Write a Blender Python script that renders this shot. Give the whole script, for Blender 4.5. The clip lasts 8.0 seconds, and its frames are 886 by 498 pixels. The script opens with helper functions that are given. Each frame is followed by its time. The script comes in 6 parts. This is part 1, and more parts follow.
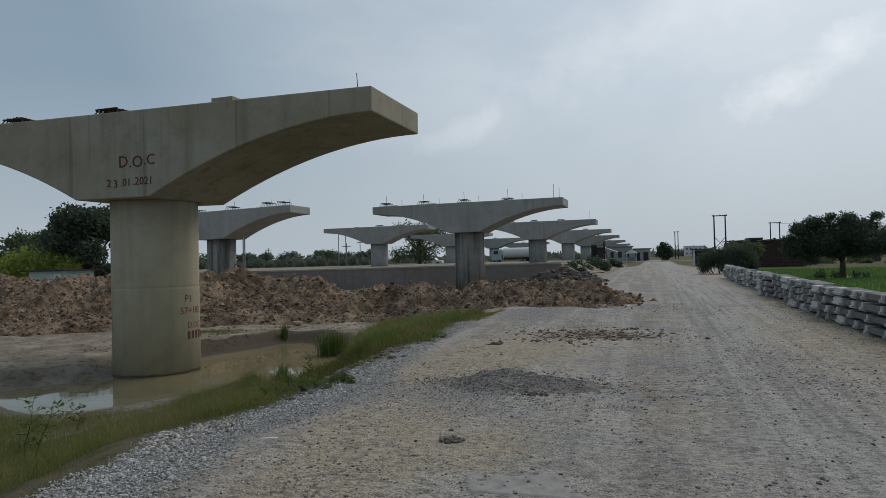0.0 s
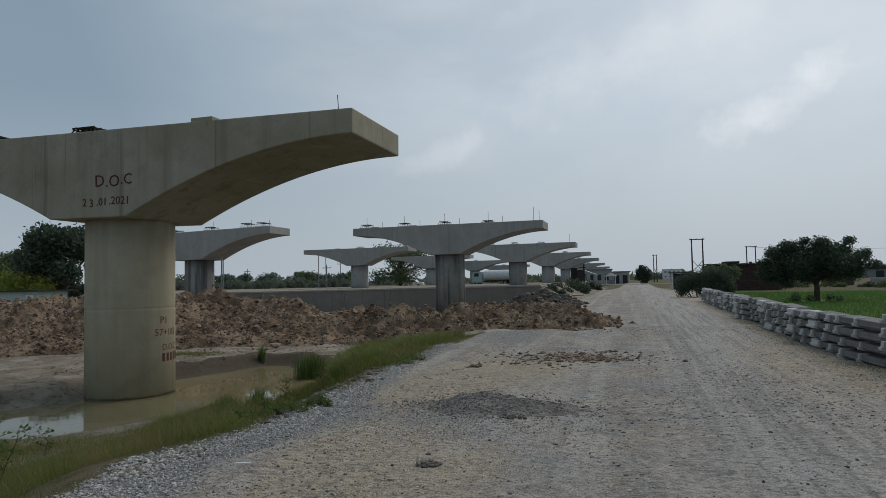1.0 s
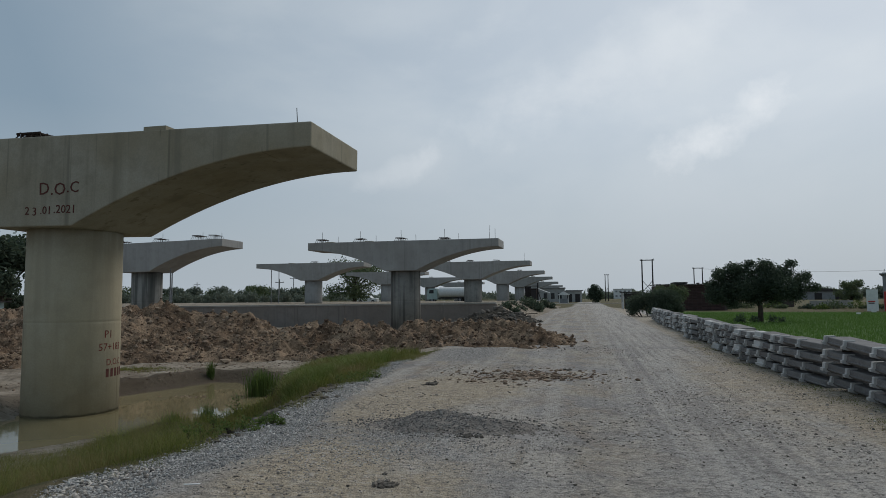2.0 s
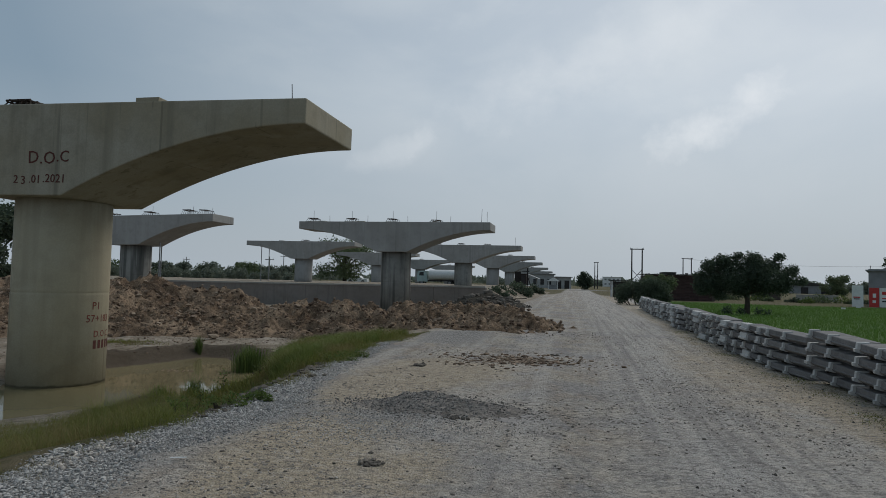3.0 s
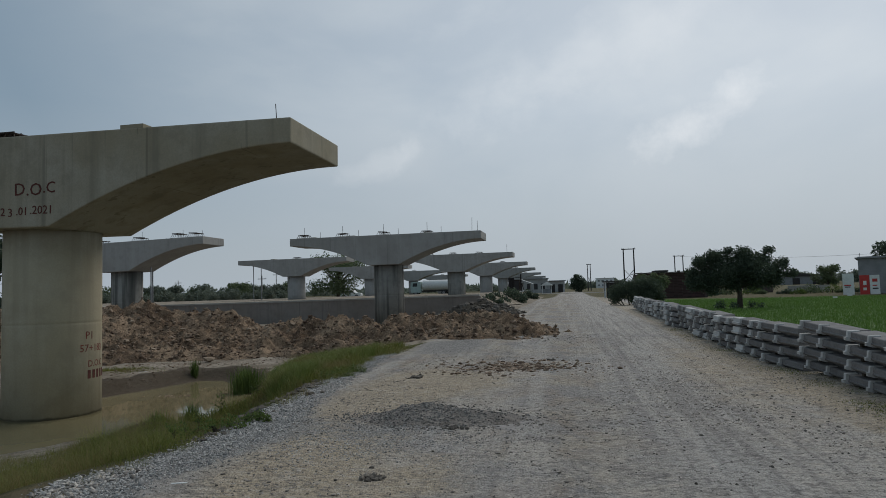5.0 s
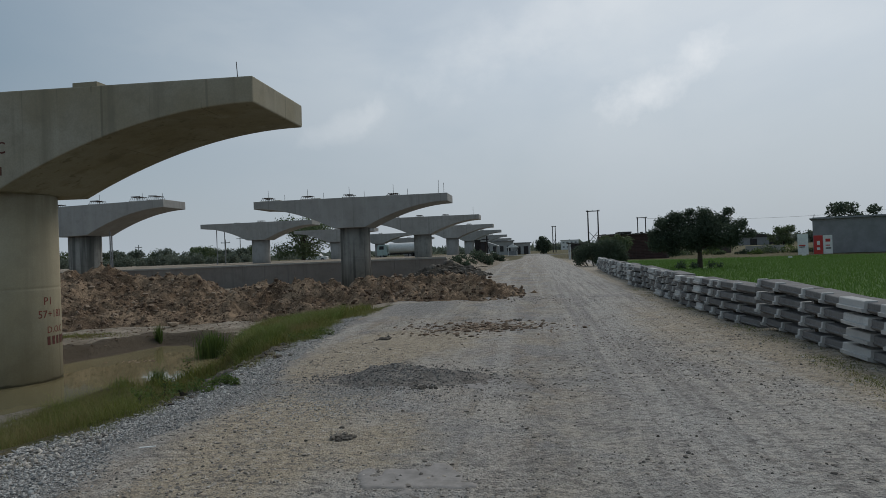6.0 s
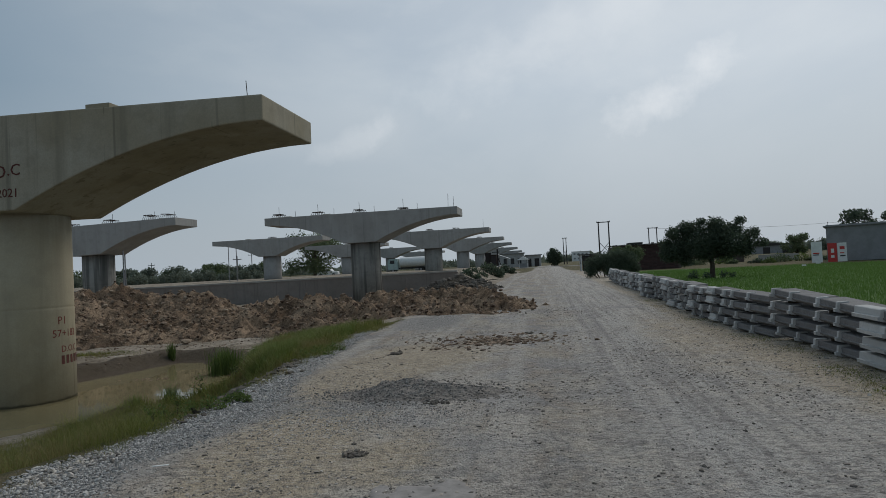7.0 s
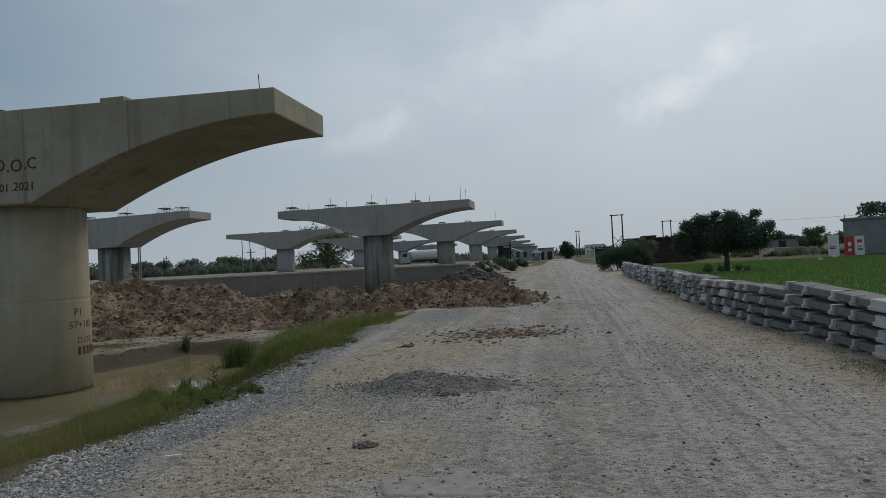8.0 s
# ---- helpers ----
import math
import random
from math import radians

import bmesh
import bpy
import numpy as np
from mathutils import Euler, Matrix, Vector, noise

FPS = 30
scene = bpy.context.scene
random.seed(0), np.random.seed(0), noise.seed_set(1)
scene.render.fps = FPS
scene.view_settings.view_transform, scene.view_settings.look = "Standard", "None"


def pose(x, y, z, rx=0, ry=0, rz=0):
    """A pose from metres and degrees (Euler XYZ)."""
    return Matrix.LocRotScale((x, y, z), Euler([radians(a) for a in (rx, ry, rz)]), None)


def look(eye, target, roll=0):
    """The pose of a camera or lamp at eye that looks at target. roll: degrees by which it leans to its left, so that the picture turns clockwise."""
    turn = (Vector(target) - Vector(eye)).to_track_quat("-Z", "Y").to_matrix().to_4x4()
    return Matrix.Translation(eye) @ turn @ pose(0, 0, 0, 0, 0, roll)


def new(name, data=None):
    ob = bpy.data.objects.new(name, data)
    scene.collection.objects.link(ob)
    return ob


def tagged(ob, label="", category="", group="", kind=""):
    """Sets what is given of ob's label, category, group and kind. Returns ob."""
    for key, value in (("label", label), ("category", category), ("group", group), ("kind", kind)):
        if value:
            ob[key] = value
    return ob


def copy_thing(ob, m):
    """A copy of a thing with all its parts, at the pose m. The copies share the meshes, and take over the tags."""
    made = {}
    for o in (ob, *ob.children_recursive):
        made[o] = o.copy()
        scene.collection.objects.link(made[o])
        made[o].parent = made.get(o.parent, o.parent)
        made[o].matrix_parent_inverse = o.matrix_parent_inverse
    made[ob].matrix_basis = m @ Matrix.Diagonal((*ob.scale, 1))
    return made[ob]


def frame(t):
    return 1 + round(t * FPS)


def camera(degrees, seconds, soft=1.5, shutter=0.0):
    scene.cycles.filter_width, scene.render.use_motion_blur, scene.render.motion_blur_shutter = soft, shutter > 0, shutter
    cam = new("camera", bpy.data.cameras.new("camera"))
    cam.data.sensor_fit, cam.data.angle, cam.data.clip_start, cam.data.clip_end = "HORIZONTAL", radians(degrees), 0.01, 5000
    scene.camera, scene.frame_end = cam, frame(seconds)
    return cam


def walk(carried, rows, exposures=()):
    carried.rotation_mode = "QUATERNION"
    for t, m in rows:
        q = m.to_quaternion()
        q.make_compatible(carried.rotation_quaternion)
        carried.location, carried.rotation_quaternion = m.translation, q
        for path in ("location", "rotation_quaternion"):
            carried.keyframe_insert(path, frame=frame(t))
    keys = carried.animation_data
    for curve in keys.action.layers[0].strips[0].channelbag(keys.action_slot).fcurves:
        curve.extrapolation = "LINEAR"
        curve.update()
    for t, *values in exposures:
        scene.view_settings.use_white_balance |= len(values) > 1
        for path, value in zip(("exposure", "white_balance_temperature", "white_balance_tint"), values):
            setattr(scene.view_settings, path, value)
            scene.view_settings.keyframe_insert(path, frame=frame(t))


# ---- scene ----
cam = camera(68.48, 8.0, soft=0.7)


def aim(x, y, z, yaw, pitch, roll):
    return pose(x, y, z, 90 + pitch, 0, yaw) @ pose(0, 0, 0, 0, 0, roll)


ROWS = [
    # seconds, x, y, z, yaw, pitch, roll
    (0, 0.000, 0.000, 1.600, 18.14, 0.96, -1.48),
    (0.2, 0.009, 0.001, 1.597, 18.52, 1.24, -1.65),
    (0.5, 0.025, 0.004, 1.593, 17.55, 1.70, -1.54),
    (0.8, 0.020, 0.011, 1.595, 17.01, 2.47, -1.50),
    (1, 0.020, 0.018, 1.596, 16.41, 2.86, -1.23),
    (1.2, -0.003, 0.022, 1.604, 13.72, 3.29, -1.05),
    (1.5, -0.047, 0.028, 1.622, 12.53, 3.98, -1.11),
    (1.7, -0.035, 0.028, 1.614, 12.44, 4.15, -0.80),
    (2.8, -0.038, 0.032, 1.596, 12.29, 4.30, 0.11),
    (3, -0.051, 0.035, 1.599, 11.66, 2.74, 1.37),
    (3.2, -0.062, 0.028, 1.601, 13.37, 2.76, 2.28),
    (3.5, -0.106, 0.023, 1.607, 12.45, 1.94, 0.59),
    (3.7, -0.080, 0.025, 1.610, 11.32, 1.91, 0.97),
    (3.8, -0.078, 0.027, 1.613, 11.01, 1.84, 0.64),
    (4, -0.096, 0.033, 1.624, 11.14, 3.09, 1.27),
    (4.2, -0.070, 0.016, 1.623, 11.32, 4.18, 0.22),
    (5.3, -0.014, -0.028, 1.610, 11.21, 3.47, -2.00),
    (5.5, -0.018, -0.034, 1.608, 12.33, 4.40, -1.29),
    (5.7, -0.018, -0.018, 1.604, 11.72, 2.63, -1.91),
    (5.9, -0.028, -0.009, 1.601, 8.18, 1.34, -1.73),
    (6, -0.038, -0.008, 1.600, 8.10, 0.23, -2.09),
    (6.2, -0.028, -0.007, 1.604, 8.12, -0.51, -1.71),
    (6.3, -0.028, -0.008, 1.606, 8.47, 0.57, -2.03),
    (6.5, -0.035, -0.016, 1.610, 9.34, 1.23, -2.18),
    (6.7, -0.028, -0.013, 1.609, 9.00, 1.08, -2.48),
    (7, -0.028, -0.008, 1.609, 8.98, 1.45, -2.94),
    (7.2, -0.019, -0.004, 1.607, 9.28, 1.16, -3.26),
    (7.5, -0.018, -0.005, 1.606, 9.79, 0.49, -2.73),
    (7.7, -0.010, -0.000, 1.603, 10.49, 0.89, -2.93),
    (8, -0.008, -0.002, 1.601, 10.12, 0.90, -2.87),
]
walk(cam, [(r[0], aim(*r[1:])) for r in ROWS], [(0.0, 0.05), (0.5, 0.01), (1.5, -0.02), (3.0, -0.08), (8.0, -0.09)])

# ---- light ----
SUN_ELEV, SUN_AZ = 48.0, 36.0  # degrees; azimuth clockwise from +y
world = bpy.data.worlds.new("sky_world")
scene.world = world
world.use_nodes = True
wn, wl = world.node_tree.nodes, world.node_tree.links
bg = wn["Background"]
sky = wn.new("ShaderNodeTexSky")
sky.sky_type = "NISHITA"
sky.sun_disc = False
sky.sun_elevation, sky.sun_rotation = radians(SUN_ELEV), radians(SUN_AZ)
sky.air_density, sky.dust_density, sky.ozone_density = 1.0, 2.0, 1.5
bg.inputs["Strength"].default_value = 0.1
way = wn.new("ShaderNodeTexCoord")


def w_ramp(source, *stops):
    r = wn.new("ShaderNodeValToRGB")
    while len(r.color_ramp.elements) < len(stops):
        r.color_ramp.elements.new(0.5)
    for e, (p, c) in zip(r.color_ramp.elements, stops):
        e.position, e.color = p, (c, c, c, 1)
    wl.new(source, r.inputs["Fac"])
    return r.outputs["Color"]


def w_mix(kind, fac, a, b):
    m = wn.new("ShaderNodeMix")
    m.data_type, m.blend_type = "RGBA", kind
    for key, v in ((0, fac), (6, a), (7, b)):
        if isinstance(v, (int, float)):
            m.inputs[key].default_value = v
        elif isinstance(v, tuple):
            m.inputs[key].default_value = v
        else:
            wl.new(v, m.inputs[key])
    return m.outputs[2]


stretch = wn.new("ShaderNodeMapping")
stretch.inputs["Scale"].default_value = (1.0, 1.0, 1.9)
stretch.inputs["Location"].default_value = (0.35, 0.2, 0.1)
wl.new(way.outputs["Generated"], stretch.inputs["Vector"])
cloud = wn.new("ShaderNodeTexNoise")
cloud.inputs["Scale"].default_value, cloud.inputs["Detail"].default_value, cloud.inputs["Roughness"].default_value = 3.0, 9, 0.5
cloud.inputs["Distortion"].default_value = 0.35
wl.new(stretch.outputs["Vector"], cloud.inputs["Vector"])
puff = wn.new("ShaderNodeTexNoise")
puff.inputs["Scale"].default_value, puff.inputs["Detail"].default_value, puff.inputs["Roughness"].default_value = 6.5, 9, 0.55
wl.new(stretch.outputs["Vector"], puff.inputs["Vector"])
cover = w_mix("MIX", 0.6, (0, 0, 0, 1), w_mix("LIGHTEN", 0.4, w_ramp(cloud.outputs["Fac"], (0.42, 0.0), (0.66, 1.0)), w_ramp(puff.outputs["Fac"], (0.55, 0.0), (0.68, 1.0))))
part_z = wn.new("ShaderNodeSeparateXYZ")
wl.new(way.outputs["Generated"], part_z.inputs["Vector"])
haze = w_ramp(part_z.outputs["Z"], (0.0, 0.88), (0.26, 0.12))
toward = wn.new("ShaderNodeVectorMath")
toward.operation = "DOT_PRODUCT"
toward.inputs[1].default_value = (0.2, 0.83, 0.52)
wl.new(way.outputs["Generated"], toward.inputs[0])
glow = w_ramp(toward.outputs["Value"], (0.58, 0.0), (1.0, 1.0))
veil = w_mix("MIX", glow, (2.1, 3.0, 3.7, 1), (6.2, 6.9, 7.4, 1))
lit = w_mix("MIX", glow, (2.2, 3.05, 3.85, 1), (8.0, 8.5, 8.9, 1))
base = w_mix("MIX", 0.72, sky.outputs["Color"], veil)
clouded = w_mix("MIX", cover, base, lit)
low = w_mix("MIX", haze, clouded, (4.4, 4.95, 5.5, 1))


def w_math(kind, a, b):
    n = wn.new("ShaderNodeMath")
    n.operation = kind
    for key, v in ((0, a), (1, b)):
        if isinstance(v, (int, float)):
            n.inputs[key].default_value = v
        else:
            wl.new(v, n.inputs[key])
    return n.outputs[0]


def cumulus(center, along, half_long, half_wide):
    """A ragged cloud round a direction, stretched along an axis of the sky."""
    c, a = Vector(center).normalized(), Vector(along).normalized()
    up = c.cross(a).normalized()
    r = None
    for axis, half in ((a, half_long), (up, half_wide)):
        dot = wn.new("ShaderNodeVectorMath")
        dot.operation = "DOT_PRODUCT"
        wl.new(way.outputs["Generated"], dot.inputs[0])
        dot.inputs[1].default_value = axis
        q = w_math("POWER", w_math("ABSOLUTE", w_math("DIVIDE", w_math("SUBTRACT", dot.outputs["Value"], c.dot(axis)), half), 0.0), 2.0)
        r = q if r is None else w_math("ADD", r, q)
    front = wn.new("ShaderNodeVectorMath")
    front.operation = "DOT_PRODUCT"
    wl.new(way.outputs["Generated"], front.inputs[0])
    front.inputs[1].default_value = c
    rag = wn.new("ShaderNodeTexNoise")
    rag.inputs["Scale"].default_value, rag.inputs["Detail"].default_value, rag.inputs["Roughness"].default_value = 11.0, 9, 0.62
    wl.new(way.outputs["Generated"], rag.inputs["Vector"])
    edge = w_math("ADD", w_math("MULTIPLY", w_math("SQRT", r, 0.0), 0.34), rag.outputs["Fac"])
    body = w_ramp(edge, (0.58, 1.0), (0.86, 0.0))
    return w_math("MULTIPLY", body, w_math("GREATER_THAN", front.outputs["Value"], 0.5))


for center, along, half_long, half_wide, amount in (((0.192, 0.954, 0.232), (0.125, -0.041, 0.068), 0.1, 0.04, 0.42), ((-0.276, 0.942, 0.191), (0.8, 0.2, 0.3), 0.07, 0.022, 0.16), ((0.02, 0.945, 0.32), (0.9, 0.0, 0.35), 0.24, 0.05, 0.16)):
    low = w_mix("MIX", w_math("MULTIPLY", cumulus(center, along, half_long, half_wide), amount), low, (9.4, 9.6, 9.8, 1))
wl.new(low, bg.inputs["Color"])

sun = bpy.data.lights.new("sun", "SUN")
sun.energy, sun.angle, sun.color = 1.15, radians(45), (1.0, 0.95, 0.88)
sun_ob = new("sun", sun)
toward_sun = Vector((math.sin(radians(SUN_AZ)) * math.cos(radians(SUN_ELEV)), math.cos(radians(SUN_AZ)) * math.cos(radians(SUN_ELEV)), math.sin(radians(SUN_ELEV))))
sun_ob.matrix_world = look(toward_sun * 80, (0, 0, 0))


# ---- materials ----
class Mat:
    """A Principled material with a few helpers that chain procedural layers."""

    def __init__(self, name, rough=0.85, spec=0.3, metal=0.0):
        self.m = bpy.data.materials.new(name)
        self.m.use_nodes = True
        self.n, self.l = self.m.node_tree.nodes, self.m.node_tree.links
        self.b = self.n["Principled BSDF"]
        self.b.inputs["Roughness"].default_value = rough
        self.b.inputs["Specular IOR Level"].default_value = spec
        self.b.inputs["Metallic"].default_value = metal
        self.pos = self.n.new("ShaderNodeNewGeometry").outputs["Position"]

    def link(self, a, b):
        self.l.new(a, b)

    def noise(self, scale, detail=4, rough=0.55, stretch=(1, 1, 1), distort=0.0):
        mp = self.n.new("ShaderNodeMapping")
        mp.inputs["Scale"].default_value = stretch
        self.link(self.pos, mp.inputs["Vector"])
        t = self.n.new("ShaderNodeTexNoise")
        t.inputs["Scale"].default_value, t.inputs["Detail"].default_value = scale, detail
        t.inputs["Roughness"].default_value, t.inputs["Distortion"].default_value = rough, distort
        self.link(mp.outputs["Vector"], t.inputs["Vector"])
        return t.outputs["Fac"]

    def cells(self, scale, feature="F1", out="Distance"):
        t = self.n.new("ShaderNodeTexVoronoi")
        t.feature = feature
        t.inputs["Scale"].default_value = scale
        self.link(self.pos, t.inputs["Vector"])
        return t.outputs[out]

    def ramp(self, v, lo, hi, a=0.0, b=1.0):
        r = self.n.new("ShaderNodeMapRange")
        r.interpolation_type = "SMOOTHSTEP"
        for k, x in zip(("From Min", "From Max", "To Min", "To Max"), (lo, hi, a, b)):
            r.inputs[k].default_value = x
        self.link(v, r.inputs["Value"])
        return r.outputs["Result"]

    def mix(self, fac, a, b, kind="MIX"):
        m = self.n.new("ShaderNodeMix")
        m.data_type, m.blend_type = "RGBA", kind
        for key, v in ((0, fac), (6, a), (7, b)):
            if isinstance(v, (int, float)):
                m.inputs[key].default_value = v
            elif isinstance(v, tuple):
                m.inputs[key].default_value = (*v[:3], 1)
            else:
                self.link(v, m.inputs[key])
        return m.outputs[2]

    def mul(self, a, b, op="MULTIPLY"):
        m = self.n.new("ShaderNodeMath")
        m.operation = op
        for key, v in ((0, a), (1, b)):
            if isinstance(v, (int, float)):
                m.inputs[key].default_value = v
            else:
                self.link(v, m.inputs[key])
        return m.outputs[0]

    def attr(self, name):
        a = self.n.new("ShaderNodeAttribute")
        a.attribute_name = name
        s = self.n.new("ShaderNodeSeparateColor")
        self.link(a.outputs["Color"], s.inputs["Color"])
        return s.outputs[0], s.outputs[1], s.outputs[2], a.outputs["Alpha"]

    def island(self):
        return self.n.new("ShaderNodeNewGeometry").outputs["Random Per Island"]

    def each(self):
        return self.n.new("ShaderNodeObjectInfo").outputs["Random"]

    def color(self, c):
        if isinstance(c, tuple):
            self.b.inputs["Base Color"].default_value = (*c, 1)
        else:
            self.link(c, self.b.inputs["Base Color"])
        return self

    def rough(self, v):
        self.link(v, self.b.inputs["Roughness"])
        return self

    def bump(self, v, strength, dist):
        bp = self.n.new("ShaderNodeBump")
        bp.inputs["Strength"].default_value, bp.inputs["Distance"].default_value = strength, dist
        self.link(v, bp.inputs["Height"])
        self.link(bp.outputs["Normal"], self.b.inputs["Normal"])
        return self


def concrete(name, c, dark, warm, streaks=0.55, blotch=0.5, joints=False, waterline=False):
    m = Mat(name, 0.88, 0.25)
    col = m.mix(m.ramp(m.noise(blotch, 6), 0.3, 0.7), c, warm)
    col = m.mix(m.ramp(m.noise(2.3, 5, 0.6), 0.45, 0.75, 0, 0.45), col, dark)
    col = m.mix(m.ramp(m.noise(1.0, 4, 0.6, (2.6, 2.6, 0.16)), 0.5, 0.72, 0, streaks), col, dark)
    col = m.mix(m.ramp(m.noise(1.0, 2, 0.5, (5.0, 5.0, 0.1) if streaks < 0.8 else (1.9, 1.9, 0.06)), 0.64 if streaks < 0.8 else 0.52, 0.7 if streaks < 0.8 else 0.6, 0, streaks * 0.8), col, tuple(v * 0.55 for v in dark))
    col = m.mix(m.ramp(m.noise(1.0, 3, 0.5, (1.4, 1.4, 0.22)), 0.56, 0.75, 0, 0.4), col, tuple(min(1, v * 1.25) for v in c))
    col = m.mix(m.ramp(m.noise(28, 4), 0.35, 0.65, 0, 0.22), col, dark)
    if joints:
        tc = m.n.new("ShaderNodeTexCoord")
        sp = m.n.new("ShaderNodeSeparateXYZ")
        m.link(tc.outputs["Object"], sp.inputs["Vector"])
        cell = m.mul(m.mul(m.mul(sp.outputs["X"], 0.35, "ADD"), 2.44, "DIVIDE"), 1.0, "FLOORED_MODULO")
        line = m.ramp(m.mul(m.mul(cell, 0.5, "SUBTRACT"), 0.0, "ABSOLUTE"), 0.0, 0.011, 1.0, 0.0)
        col = m.mix(m.mul(line, m.ramp(m.noise(0.8, 4, 0.6), 0.46, 0.66, 0.0, 0.6)), col, tuple(v * 0.5 for v in dark))
    if waterline:
        sp = m.n.new("ShaderNodeSeparateXYZ")
        m.link(m.pos, sp.inputs["Vector"])
        wet = m.ramp(m.mul(sp.outputs["Z"], m.mul(m.noise(3.0, 4), 0.1), "SUBTRACT"), -1.11, -1.055, 0.85, 0.0)
        col = m.mix(wet, col, tuple(v * 0.42 for v in dark))
    m.color(col).bump(m.mul(m.noise(9, 6), m.noise(60, 2), "ADD"), 0.25, 0.01)
    return m.m


CONCRETE = concrete("pier_concrete", (0.37, 0.342, 0.275), (0.19, 0.174, 0.13), (0.3, 0.263, 0.185), joints=True)
GREY = concrete("grey_concrete", (0.36, 0.352, 0.337), (0.23, 0.222, 0.21), (0.31, 0.3, 0.28), 0.35)
COLUMN = concrete("column_concrete", (0.43, 0.39, 0.295), (0.28, 0.245, 0.175), (0.4, 0.345, 0.235), 0.5, waterline=True)
STAINED = concrete("stained_concrete", (0.3, 0.29, 0.265), (0.10, 0.10, 0.09), (0.23, 0.215, 0.19), 0.85)
WALL = concrete("wall_concrete", (0.265, 0.243, 0.225), (0.16, 0.142, 0.13), (0.235, 0.205, 0.182), 0.45)
COPING = concrete("coping_concrete", (0.4, 0.39, 0.36), (0.24, 0.23, 0.21), (0.33, 0.31, 0.28), 0.3)


def block_concrete(name, c, dark):
    m = Mat(name, 0.9, 0.25)
    col = m.mix(m.each(), c, tuple(v * 0.72 for v in c))
    col = m.mix(m.ramp(m.noise(5, 5, 0.6), 0.42, 0.7, 0, 0.6), col, dark)
    col = m.mix(m.ramp(m.noise(40, 3), 0.4, 0.65, 0, 0.3), col, dark)
    m.color(col).bump(m.noise(45, 5), 0.35, 0.008)
    return m.m


# one concrete in two tones: bodies darkened as shaded, lugs lightened as lit
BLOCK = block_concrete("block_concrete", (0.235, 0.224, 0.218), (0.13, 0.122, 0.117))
BLOCK_LIT = block_concrete("block_lit_concrete", (0.58, 0.57, 0.55), (0.42, 0.41, 0.39))


def plain(name, c, var=0.25, scale=6, rough=0.8, metal=0.0, spec=0.3, bump=0.0):
    m = Mat(name, rough, spec, metal)
    col = m.mix(m.ramp(m.noise(scale, 5), 0.35, 0.7), c, tuple(v * (1 - var) for v in c))
    col = m.mix(m.ramp(m.noise(scale * 9, 3), 0.45, 0.7, 0, 0.5), col, tuple(v * (1 - var) for v in c))
    m.color(col)
    if bump:
        m.bump(m.noise(scale * 5, 5), 0.5, bump)
    return m.m


